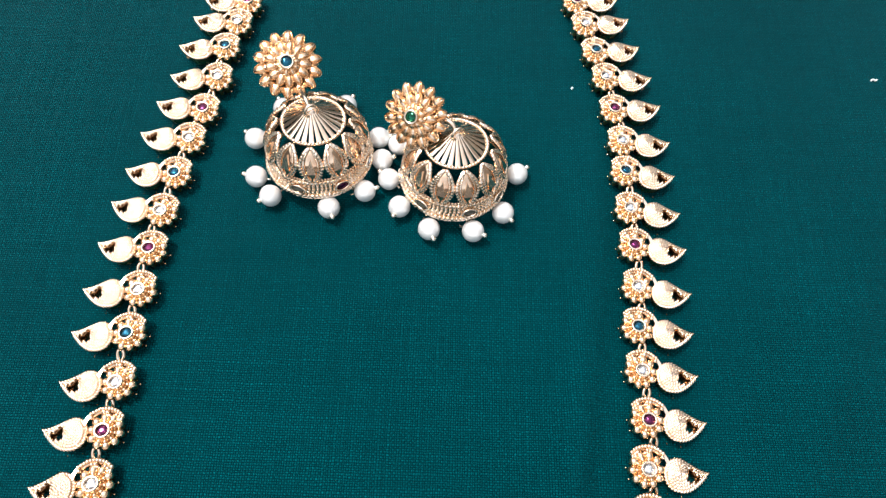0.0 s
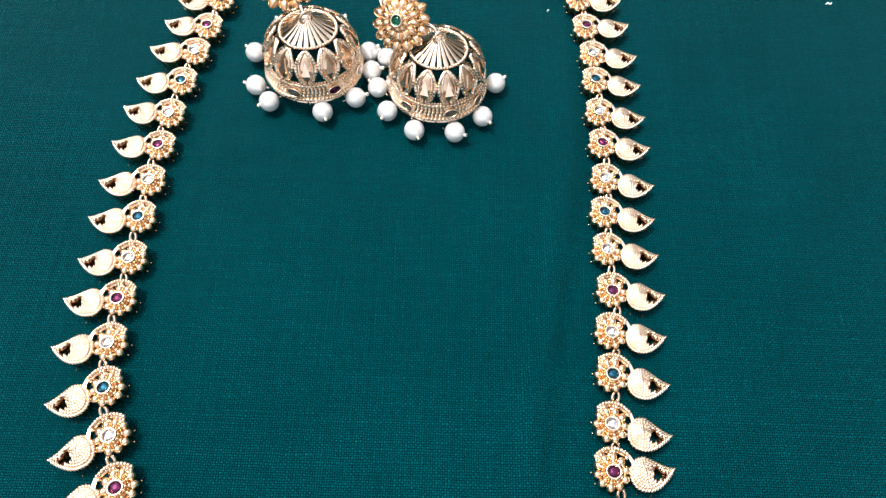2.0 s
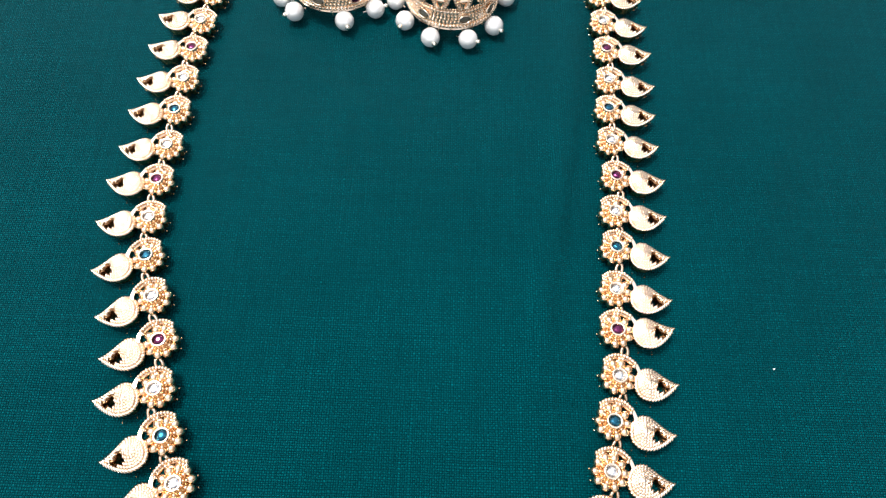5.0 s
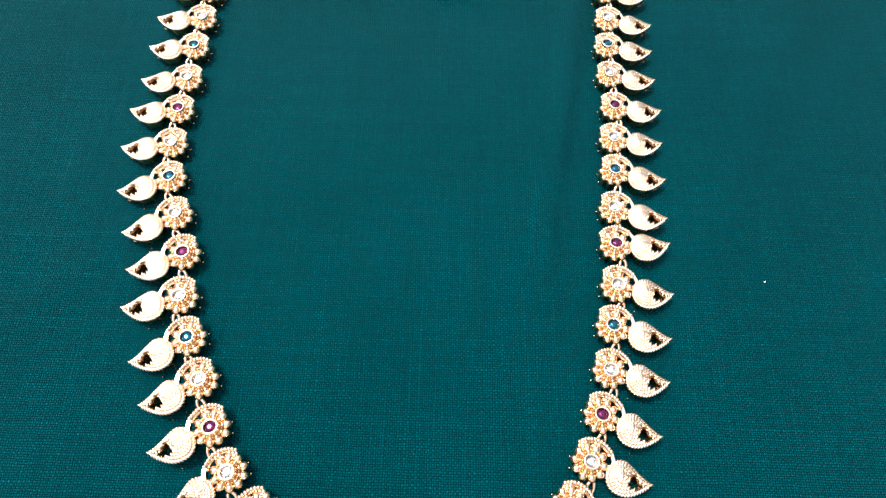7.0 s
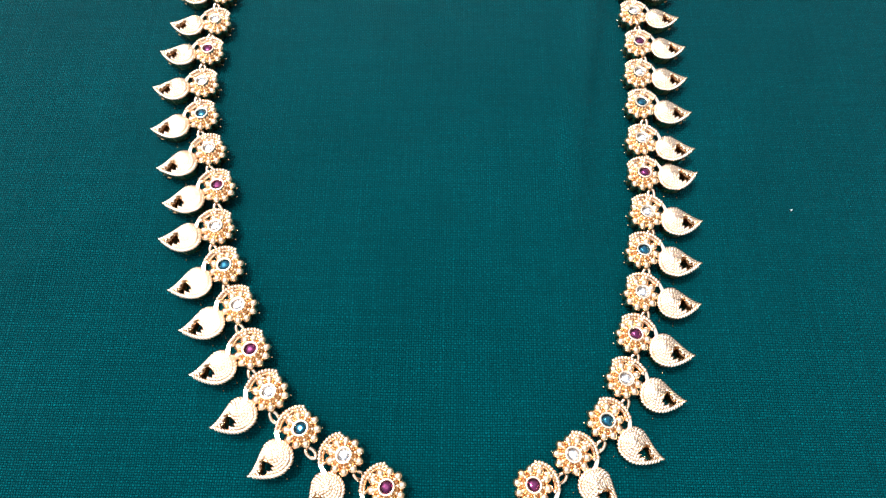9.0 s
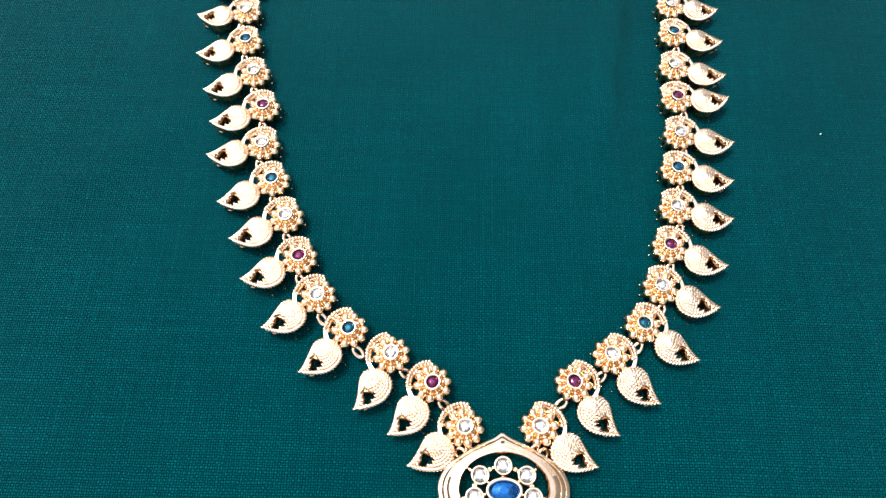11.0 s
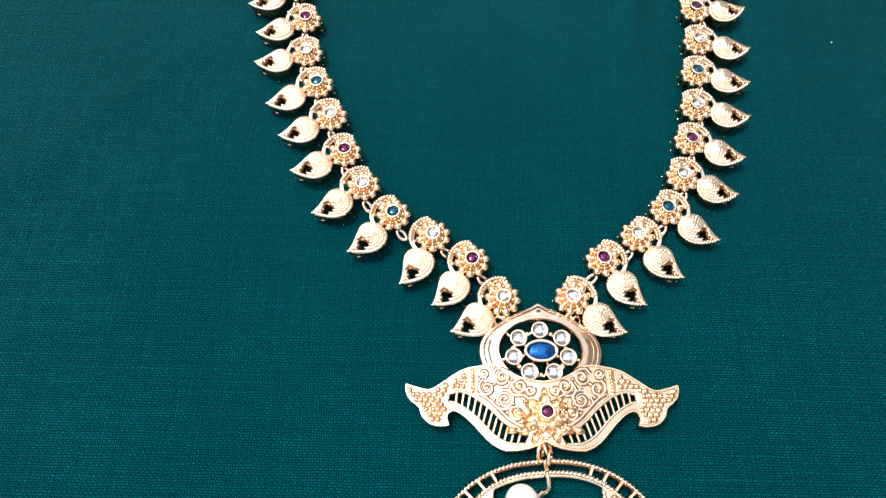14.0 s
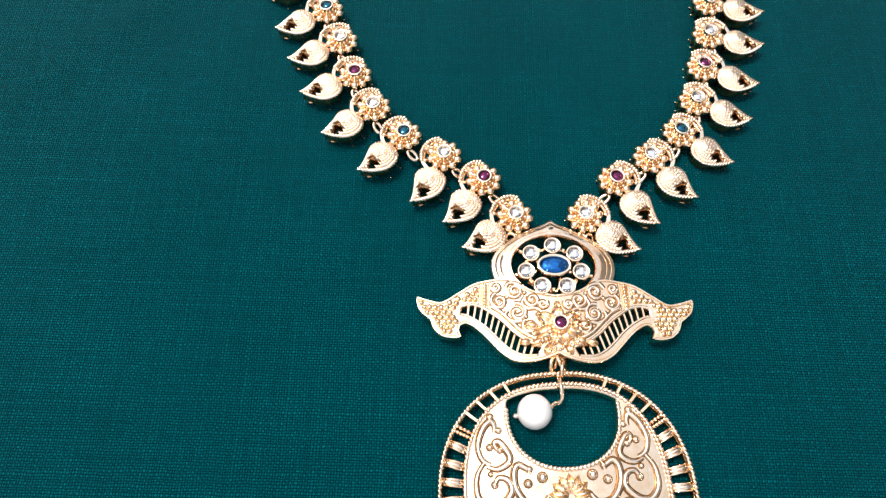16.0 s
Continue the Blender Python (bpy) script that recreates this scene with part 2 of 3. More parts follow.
def spiral(cx, cy, r0, r1, a0, turns, n=26):
    return [Vector((cx + (r0 + (r1 - r0) * k / n) * math.cos(a0 + turns * 2 * math.pi * k / n), cy + (r0 + (r1 - r0) * k / n) * math.sin(a0 + turns * 2 * math.pi * k / n))) for k in range(n + 1)]


def part(name, geo, material, parent=None, label="", m=None, mirror=False, smooth=50):
    """Links a Geo or a shared mesh as one mesh object under a thing or a part."""
    me = geo if isinstance(geo, bpy.types.Mesh) else geo.mesh(name, mirror, smooth)
    if not me.materials:
        me.materials.append(material)
    ob = new(name, me)
    ob.parent = parent
    ob.matrix_basis = m or Matrix.Identity(4)
    return tagged(ob, label) if label else ob


def at(x, y, z=0.0, rx=0, ry=0, rz=0):
    return pose(x * 0.001, y * 0.001, z * 0.001, rx, ry, rz)


def gem(rx, ry, z0, height, n=12):
    """A faceted stone: girdle, crown facets and table."""
    g = Geo()
    g.rings([[(rx * s * math.cos(2 * math.pi * (k + o) / n), ry * s * math.sin(2 * math.pi * (k + o) / n), z0 + h * height) for k in range(n)]
             for s, h, o in ((0.8, -0.6, 0), (1.0, 0.0, 0), (0.84, 0.5, 0.5), (0.6, 0.85, 0), (0.32, 1.0, 0.5))])
    return g


def bezel(rx, ry, wall, z0, z1, n=36):
    g = Geo()
    prof = ((0.0, z0), (0.0, z1 - 0.25), (0.12, z1 - 0.06), (0.3, z1), (0.7, z1 - 0.03), (0.92, z1 - 0.15), (1.0, z1 - 0.45), (1.0, z0))
    g.rings([[((rx - wall * w) * math.cos(2 * math.pi * k / n), (ry - wall * w) * math.sin(2 * math.pi * k / n), z) for k in range(n)] for w, z in prof], True, False)
    return g


# ---- structure ----
def box(g, x0, y0, z0, x1, y1, z1):
    a = [(x, y) for x, y in ((x0, y0), (x1, y0), (x1, y1), (x0, y1))]
    return g.rings([[(x, y, z0) for x, y in a], [(x, y, z1) for x, y in a]])


def light_surround():
    """Unseen walls added to shape the light of the open sky, and the floor that the cloth lies on, pale to bounce
    light.
    """
    s, t = 1500, 120
    for name, m, half, h in (("sky_block_north", at(0, s), s + t, 800), ("sky_block_west", at(-s, 0, 0, 0, 0, 90), s, 1100), ("sky_block_south", at(0, -s, 0, 0, 0, 180), s + t, 320), ("sky_block_east", at(s, 0, 0, 0, 0, -90), s, 2000)):
        tagged(part(name, box(Geo(), -half, 0, -20, half, t, h), SKY_BLOCK, m=m, smooth=0), "unseen plain wall added to block part of the sky", "wall", kind="structure")
    tagged(part("floor", box(Geo(), -s - t, -s - t, -80, s + t, s + t, -20), FLOOR, smooth=0), "unseen floor under the cloth, kept pale to bounce light", "floor", kind="structure")


def crease(x, y, x0, y0, ang, width, length, rise):
    c, s = math.cos(ang), math.sin(ang)
    a, b = (x - x0) * c + (y - y0) * s, -(x - x0) * s + (y - y0) * c
    b += 2.5 * math.sin(a / 23.0)
    return rise * math.exp(-(b / width) ** 2 - (a / length) ** 2)


def cloth_height(x, y):
    if abs(x) > 400 or abs(y) > 400:
        return -0.4
    z = 0.4 * noise.noise((x / 70, y / 90, 3.1)) + 0.16 * noise.noise((x / 24, y / 30, 7.7))
    z += crease(x, y, 29, 18, 1.5, 3.0, 50, 1.8) + crease(x, y, 31, -60, 1.75, 3.5, 40, 0.8) + crease(x, y, -38, 50, 0.35, 3.0, 22, 0.4)
    z += crease(x, y, -20, 40, -0.5, 2.5, 26, 0.6) + crease(x, y, 80, 30, 1.2, 4.0, 50, 0.8) + crease(x, y, -85, -40, 0.9, 4.0, 50, 0.8)
    return min(z - 0.3, 1.3)


def cloth():
    """One sheet of woven cloth with low, soft creases; finer towards the middle."""
    n, g = 200, Geo()
    line = [460 * math.sinh(3.6 * (2 * k / n - 1)) / math.sinh(3.6) for k in range(n + 1)]
    g.rings([[(x, y - 10, cloth_height(x, y - 10)) for x in line] for y in line], False, False)
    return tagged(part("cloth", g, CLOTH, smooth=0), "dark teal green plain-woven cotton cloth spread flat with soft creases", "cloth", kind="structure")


light_surround()
sheet = cloth()
sheet.data.shade_smooth()


# ---- necklace links ----
def paisley_line(scale=1.0, n=56):
    """Outline of the drop-shaped leaf, its curled tip at x = 11.1."""
    cx, cy, out = 5.7, 0.05, []
    for k in range(n):
        t = 2 * math.pi * k / n
        x, y = 7.25 + 3.85 * math.cos(t), 3.7 * math.sin(t) * abs(math.sin(t / 2)) ** 1.25
        far = max(0.0, (x - 6.0) / 5.1)
        y += -0.15 + 0.9 * far ** 2 - 0.35 * math.sin(math.pi * min(1.0, far)) 
        out.append(Vector((cx + (x - cx) * scale, cy + (y - cy) * scale)))
    return out


HOLE = [(7.3, -1.0), (8.5, -0.95), (9.8, -0.45), (9.95, -0.15), (8.8, 0.1), (8.1, 1.0), (7.7, 0.55)]


def in_hole(p):
    return 7.15 < p.x < 10.0 and -1.15 + 0.28 * max(0.0, p.x - 8.2) < p.y < 1.15 - 0.75 * max(0.0, p.x - 8.1)


def leaf_height(p):
    return 2.85 + 0.75 * math.exp(-((p.x - 5.4) ** 2 + p.y ** 2) / 4.5)


def build_leaf_base():
    """Solid side wall and low domed top with a three-cornered hole."""
    g = Geo()
    g.plate(paisley_line(0.94), [spline([(*p, 0) for p in HOLE], 2, True)], 0.25, 2.6, 0.2)
    g.ball((5.4, 0.0, 2.5), 2.1, 3, (1.0, 1.0, 0.3))
    for x, y in ((7.2, -3.35), (4.6, -3.1)):
        g.tube([(x, y + 0.5, 0.4), (x, y - 0.2, 0.3)], 0.015, 4)
        g.ball((x, y - 0.25, 0.3), 0.15, 1)
    return g


def build_leaf():
    """Rows of twisted rope that follow the outline of the leaf, with open grooves between them."""
    g = Geo()
    for k, s in enumerate((0.97, 0.8, 0.64, 0.48, 0.32, 0.17)):
        line = [Vector((p.x, p.y, leaf_height(p) if k else 2.75)) for p in paisley_line(s)]
        keep = (lambda p: not in_hole(p)) if k else None
        g.beads(line, 0.42 if not k else 0.37, 0.54 if not k else 0.5, 2 if k < 4 else 1, True, (1.5, 0.68, 0.9), keep)
    g.ball((5.75, 0.0, 3.6), 0.4, 2, (1, 1, 0.6))
    return g


def build_flower_cup():
    """Fluted cup under the petals, with two tiny ball-ended claws on the inner side."""
    g = Geo()
    g.lathe([(2.1, 0.4), (2.35, 0.9), (2.3, 2.0), (2.4, 2.4), (2.1, 2.75), (1.7, 3.0), (1.3, 3.3), (0.0, 3.3)], 24)
    for k in range(10):
        a = 2 * math.pi * (k + 0.25) / 10
        c, s = math.cos(a), math.sin(a)
        g.tube([(2.5 * c, 2.5 * s, 2.2), (2.35 * c, 2.35 * s, 0.3)], 0.5, 6)
        b = a + math.pi / 10
        g.ball((1.72 * math.cos(b), 1.72 * math.sin(b), 3.05), 0.3, 1)
    return g


def build_flower():
    """A ring of full round petals, each with a small inner lobe towards the stone."""
    g = Geo()
    for k in range(10):
        a = 2 * math.pi * (k + 0.25) / 10
        c, s = math.cos(a), math.sin(a)
        turn = Matrix.Rotation(a, 3, "Z")
        g.ball((2.52 * c, 2.52 * s, 2.65), 0.84, 2, (1.1, 0.98, 0.95), turn)
        g.ball((1.82 * c, 1.82 * s, 3.05), 0.4, 2, (1.05, 0.9, 0.85), turn)
    for a in (3.1, 3.75):
        c, s = math.cos(a), math.sin(a)
        g.tube([(2.2 * c, 2.2 * s, 0.45), (3.05 * c, 3.05 * s, 0.35)], 0.015, 4)
        g.ball((3.1 * c, 3.1 * s, 0.4), 0.21, 2)
    return g


def build_crest():
    """Curved band of three bead rows that joins flower and leaf, with two small openings under it."""
    g = Geo()
    arc = spline([(-2.75, 2.6, 2.7), (-1.9, 3.4, 2.9), (-0.4, 3.95, 3.0), (1.3, 3.9, 3.0), (2.9, 3.1, 2.9)], 7)
    low = [Vector((p.x * 0.94, p.y - 0.58, p.z)) for p in arc]
    last = [Vector((p.x * 0.86, p.y - 1.05, p.z - 0.15)) for p in arc]
    g.tube([p + Vector((0, -0.3, -0.7)) for p in arc], 0.45, 8, flat=1.4)
    g.beads([p + Vector((0, 0.1, 0.1)) for p in arc], 0.42, 0.6, 2)
    g.beads([p + Vector((0, 0.0, 0.18)) for p in low], 0.4, 0.58, 2, keep=lambda p: not (-1.7 < p.x < -0.5 or 0.9 < p.x < 2.4))
    for p in last:
        if not (-1.8 < p.x < -0.4 or 0.6 < p.x < 2.6):
            g.ball(p, 0.36, 1)
    g.tube([(0.05, 3.2, 2.4), (0.1, 2.2, 2.5)], 0.5, 6)
    g.tube([(-2.4, 2.6, 2.3), (-1.9, 1.5, 2.3)], 0.45, 6)
    # flat bright bar from the band to the leaf
    g.rings([[(2.55, 3.4, z), (3.3, 3.1, z), (4.4, 1.5, z), (3.75, 1.1, z)] for z in (1.6, 3.1)])
    g.tube([(2.2, 0.6, 1.6), (3.4, 0.2, 1.6)], 0.8, 6)
    return g


def build_ring():
    g = Geo()
    g.tube([(1.6 + 0.62 * math.cos(t), -3.7 + 1.1 * math.sin(t), 1.6 + 0.4 * math.sin(t)) for t in (2 * math.pi * k / 20 for k in range(20))], 0.36, 8, True)
    return g


PARTS = [("leaf", build_leaf(), PALE, ""), ("leaf_base", build_leaf_base(), GROOVE_SHADE, ""), ("flower", build_flower(), GOLD, ""), ("flower_cup", build_flower_cup(), CREVICE_SHADE, ""), ("jump_ring", build_ring(), BRIGHT, "")]
BEZEL = bezel(1.5, 1.42, 0.5, 2.8, 4.65)
CREST = build_crest()
ROUND_GEM = gem(1.0, 0.95, 4.1, 0.4, 10)

necklace = new("necklace")
tagged(necklace, "long gold necklace of flower and paisley links with large pendant", "necklace")

# each row: x and y of the stone and the turn of the leaf, from the top of the chain down to the pendant
LEFT = [(-44.1, 110.8, 3), (-45.6, 104.6, 4), (-47.2, 97.4, -3), (-47.6, 89.1, -2), (-49.3, 80.6, 5), (-51.0, 73.1, 2), (-52.3, 64.6, 1), (-53.5, 55.9, 6),
        (-54.1, 47.6, 2), (-54.5, 39.2, -5), (-54.7, 30.7, -4), (-54.6, 21.6, -5), (-55.1, 13.1, -5), (-54.9, 4.3, -9), (-53.6, -4.0, -21), (-50.8, -12.4,
        -27), (-47.9, -20.8, -24), (-46.7, -30.0, -16), (-43.8, -37.9, -29), (-40.3, -45.8, -29), (-36.9, -54.2, -28), (-32.7, -61.6, -37), (-26.5, -67.8,
        -48), (-18.7, -72.0, -63), (-11.4, -77.0, -55), (-5.8, -84.3, -39)]
RIGHT = [(32.6, 115.1, 9), (34.6, 108.2, 9), (36.4, 100.5, 8), (38.2, 93.3, 0), (39.5, 84.7, 5), (40.5, 76.6, -1), (40.6, 69.0, -6), (40.8, 60.4, -6),
         (41.1, 52.2, -6), (41.0, 43.4, -9), (40.3, 35.2, -9), (40.2, 26.8, -7), (40.5, 18.0, -5), (39.7, 9.6, -6), (39.3, 1.4, -12), (38.5, -7.8, -13),
         (38.1, -16.0, 0), (37.6, -24.7, -10), (36.2, -33.1, -15), (34.9, -41.8, -13), (32.7, -50.0, -22), (30.1, -58.2, -22), (26.2, -65.5, -37), (20.1, -71.3, -51),
         (13.2, -76.3, -55), (7.0, -83.9, -38)]
STONES = [(CLEAR, "clear white stone"), (BLUE, "deep blue stone"), (CLEAR, "clear white stone"), (RUBY, "purple-red stone")]


def lay_links(rows, mirror):
    crest = CREST.mesh("crest", mirror)
    bez, fixed = BEZEL.mesh("bezel", mirror), [(name, geo.mesh(name, mirror), mat) for name, geo, mat, _ in PARTS]
    stones = []
    for mat, _ in STONES:
        me = ROUND_GEM.mesh("stone", mirror, 0)
        me.materials.append(mat)
        stones.append(me)
    for i, (x, y, turn) in enumerate(rows):
        grow = 0.95 + 0.07 * min(1.0, max(0.0, (i - 11) / 6))
        m = at(x, y, random.uniform(-0.08, 0.08), random.uniform(-1.5, 1.5), random.uniform(-1.5, 1.5), -turn if mirror else turn) @ Matrix.Scale(grow, 4)
        link = part("link", crest, PALE, necklace, m=m)
        for name, me, mat in fixed:
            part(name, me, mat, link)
        part("bezel", bez, BRIGHT, link)
        mat, label = STONES[(i - 5) % 4]
        part("stone", stones[(i - 5) % 4], mat, link, label)


lay_links(LEFT, True)
lay_links(RIGHT, False)


# ---- pendant ----
def mirrored(points):
    return [(-p[0], *p[1:]) for p in points]


def inside(p, loop):
    hit = False
    for a, b in zip(loop, loop[1:] + loop[:1]):
        if (a.y > p.y) != (b.y > p.y) and p.x < (b.x - a.x) * (p.y - a.y) / (b.y - a.y) + a.x:
            hit = not hit
    return hit


WING_TOP = [(0, 0.1), (-3.4, 0.7), (-6.2, 2.1), (-8.4, 3.1), (-11.0, 2.9), (-14.0, 2.2), (-16.8, 0.5), (-19.6, -1.2), (-22.0, -0.9), (-23.9, -0.3)]
WING_END = [(-24.0, -0.9), (-23.6, -2.3), (-22.7, -3.3), (-21.6, -4.2), (-21.0, -5.7), (-19.7, -6.9), (-18.0, -7.3), (-16.5, -7.2)]
WING_LOW = [(-16.9, -6.1), (-16.6, -5.2), (-15.6, -4.75), (-14.2, -5.35), (-12.4, -6.9), (-9.3, -10.1), (-6.7, -11.3), (-3.4, -11.1), (-1.2, -10.4), (0, -9.8)]
SLOT_UP = [(-16.1, -2.1), (-14.5, -1.8), (-12.7, -2.3), (-11.0, -3.4), (-9.2, -4.8), (-7.3, -6.7), (-5.3, -8.1), (-3.0, -9.1)]
SLOT_LOW = [(-16.3, -3.1), (-15.1, -3.4), (-13.2, -4.5), (-11.45, -5.9), (-9.95, -7.5), (-8.1, -9.2), (-6.1, -10.15), (-3.6, -10.25)]


def build_wing():
    g, grounds = Geo(), []
    half = spline(WING_TOP, 5)[:-1] + [Vector(WING_TOP[-1])] + spline(WING_END, 4) + spline(WING_LOW, 5)
    loop = half + [Vector((-p.x, p.y)) for p in half[-2:0:-1]]
    up, low = spline(SLOT_UP, 7), spline(SLOT_LOW, 6)
    slot = up + low[::-1]
    other = [Vector((-p.x, p.y)) for p in slot][::-1]
    g.plate(loop, [slot, other], 0.3, 3.4, 0.35)
    g.moved(lambda p: (p.x, p.y, p.z + (0.7 * math.exp(-(p.x / 9.0) ** 2) if p.z > 2 else 0)))
    top = lambda p: 3.4 + 0.7 * math.exp(-(p.x / 9.0) ** 2)
    for s in (-1, 1):
        dark = Geo()
        grounds.append(dark)
        rim = [Vector((-s * p.x, p.y, top(p) + 0.02)) for p in up]
        g.tube([p + Vector((0, 0.3, 0)) for p in rim], 0.3, 8)
        g.tube([Vector((-s * p.x, p.y - 0.15, top(p) - 0.05)) for p in low], 0.28, 8)
        # granulation on the wing end
        rows = 0
        y = -7.0
        while y < 2.4:
            x = -23.6 + (0.49 if rows % 2 else 0.0)
            while x < -13.0:
                p = Vector((x, y))
                close = min((q - p).length for q in slot) if x > -17.5 else 9
                if inside(p, half + [Vector((0, -9)), Vector((0, 0))]) and not inside(p, slot) and close > 1.0:
                    edge = min((q - p).length for q in half)
                    if edge > 0.6:
                        r, ox, oy = random.uniform(0.34, 0.43), random.uniform(-0.1, 0.1), random.uniform(-0.08, 0.08)
                        g.ball((-s * x + ox, y + oy, top(p)), r, 2, (1.1, 0.95, 0.8))
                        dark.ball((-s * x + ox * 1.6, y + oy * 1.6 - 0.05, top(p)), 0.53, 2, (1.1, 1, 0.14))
                x += 0.98
            y += 0.82
            rows += 1
        g.tube([(-s * q.x * 0.995, q.y, top(q) - 0.06) for q in half], 0.24, 6)
        for a, b in (((-12.9, 2.2), (-13.1, -1.7)), ((-11.3, 2.6), (-11.6, -2.5))):
            g.tube([(-s * a[0], a[1], 3.5), (-s * b[0], b[1], 3.5)], 0.24, 6)
        g.beads([(s * 12.15, 2.2, 3.55), (s * 12.35, -1.9, 3.55)], 0.36, 0.62)
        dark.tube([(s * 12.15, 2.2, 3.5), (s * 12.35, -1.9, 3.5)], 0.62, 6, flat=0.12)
    return g, grounds


def build_wing_scrolls(s):
    """Raised scrollwork on one half of the wing plate, and dark strips painting the shade along each scroll."""
    raised, shade = [], []
    top = lambda p: 3.45 + 0.7 * math.exp(-(p.x / 9.0) ** 2)
    lines = []
    for cx, cy, r, a, turns in ((-9.7, -0.9, 1.55, 2.0, 1.35), (-7.0, 1.0, 1.35, 3.6, 1.3), (-4.0, -0.6, 1.35, 2.6, 1.3), (-6.6, -2.9, 1.7, 1.9, -1.3), (-10.2, 1.6, 0.8, 3.3, 1.2), (-4.6, -5.3, 1.3, 2.2, 1.3), (-2.2, -1.4, 0.8, 0.6, -1.2)):
        lines.append(spiral(cx, cy, r, 0.3, a, turns))
    lines.append(spline([(-11.0, -1.9), (-9.4, -2.9), (-7.5, -4.8), (-5.8, -6.4), (-3.6, -7.6)], 6))
    lines.append(spline([(-8.3, -2.6), (-8.7, -3.6), (-7.2, -4.6), (-5.9, -4.4)], 6))
    lines.append(spline([(-8.6, 1.6), (-7.8, 2.5), (-6.4, 2.2), (-5.5, 1.3)], 6))
    lines.append(spline([(-5.4, -0.4), (-5.8, -1.4), (-5.0, -2.2), (-3.4, -2.2), (-2.6, -2.8)], 6))
    for line in lines:
        line = [Vector((p.x, p.y, top(p))) for p in line]
        raised.append(Geo().tube([(-s * p.x, p.y, p.z + 0.04) for p in line], 0.28, 8, flat=0.85))
        shade.append(Geo().tube([(-s * p.x, p.y, p.z) for p in line], 0.44, 8, flat=0.16))
    for x, y in ((-9.7, -0.9), (-7.0, 1.0), (-4.0, -0.6), (-6.6, -2.9), (-8.4, -0.2), (-5.3, 0.6), (-3.2, -3.3), (-5.2, -3.7)):
        raised.append(Geo().ball((-s * x, y, top(Vector((x, y)))), 0.32, 2))
        shade.append(Geo().ball((-s * x, y, top(Vector((x, y)))), 0.45, 2, (1, 1, 0.15)))
    return raised, shade


def build_arch():
    """Pointed arch band with stepped ridges round an oval opening."""
    half = spline([(0, 14.7), (-1.2, 13.8), (-3.3, 12.8), (-6.0, 11.4), (-8.7, 9.5), (-10.3, 7.3), (-10.6, 5.2), (-9.9, 2.8), (-8.6, 1.2), (-5.0, -0.3), (0, -0.6)], 8)
    line = half + [Vector((-p.x, p.y)) for p in half[-2:0:-1]]
    c = Vector((0, 5.8))
    polar = sorted((math.atan2(p.y - c.y, p.x - c.x), (p - c).length) for p in line)
    angles, radii = [a for a, _ in polar], [r for _, r in polar]
    n, loops = 120, []
    steps = ((0.0, 0.3), (0.0, 2.7), (0.03, 3.05), (0.08, 3.2), (0.2, 3.3), (0.215, 3.22), (0.23, 3.32), (0.42, 3.5), (0.435, 3.42), (0.45, 3.52), (0.7, 3.72), (0.715, 3.64), (0.73, 3.74), (0.93, 3.85), (1.0, 3.6), (1.0, 0.3))
    for w, z in steps:
        loop = []
        for k in range(n):
            a = -math.pi + 2 * math.pi * (k + 0.5) / n
            out = float(np.interp(a, angles, radii, period=2 * math.pi))
            inn = 7.0 * 5.35 / math.hypot(5.35 * math.cos(a), 7.0 * math.sin(a))
            r = out + (inn - out) * w
            loop.append((c.x + r * math.cos(a), c.y + r * math.sin(a), z))
        loops.append(loop)
    return Geo().rings(loops, True, False)


def build_leaf_petal(length, width, ridges=3, blunt=0.0):
    """A petal along +x with fine ridges, pointed or blunt."""
    g, loops = Geo(), []
    n, m = 9, 26
    for i in range(n):
        t = i / (n - 1)
        w = width * max(0.06, math.sin(math.pi * min(1, 0.12 + (0.88 - blunt) * t)) ** 0.75) * (1.0 if i < n - 1 or not blunt else 0.35)
        loop = []
        for k in range(m):
            a = 2 * math.pi * k / m
            y, z = w * math.cos(a), 0.62 * w * math.sin(a)
            if z > 0:
                z *= 1 + 0.6 * math.cos(ridges * math.pi * y / max(w, 0.01))
            loop.append((length * t, y, z + 0.35 * length * t * (1 - t)))
        loops.append(loop)
    return g.rings([loop[::-1] for loop in loops])


wing, wing_dark = build_wing()
pendant = part("pendant", wing, SATIN, necklace, "gold pendant plate with spread wings, scrollwork and slots", at(0.75, -99.75, 0, 0, 0, 0.9) @ Matrix.Scale(0.985, 4))
for ground in wing_dark:
    tagged(part("granule_shade", ground, CREVICE_SHADE, pendant, "dark gold patches painting the shade between granules"), kind="stuff")
for s in (1, -1):
    for raised, shade in zip(*build_wing_scrolls(s)):
        part("scroll", raised, BRIGHT, pendant)
        part("scroll_shade", shade, RECESS_SHADE, pendant, "dark gold strip painting the shade beside raised scrollwork")
part("arch_frame", build_arch(), PALE, pendant, "polished gold pointed arch band", at(0.1, -0.1) @ Matrix.Diagonal((1.05, 1.045, 1, 1)))

up, low = [spaced(line, sum((b - a).length for a, b in zip(line, line[1:])) / 13) for line in (spline(SLOT_UP, 6), spline(SLOT_LOW, 6))]
for s in (-1, 1):
    for k in range(12):
        a, b = up[k + 1][0], low[k + 1][0]
        g = Geo().tube([(-s * a.x, a.y + 0.2, 3.2), (-s * (a.x + b.x) / 2, (a.y + b.y) / 2, 3.3), (-s * b.x, b.y - 0.2, 3.2)], 0.31, 6, flat=1.8)
        part("slat", g, GOLD, pendant)

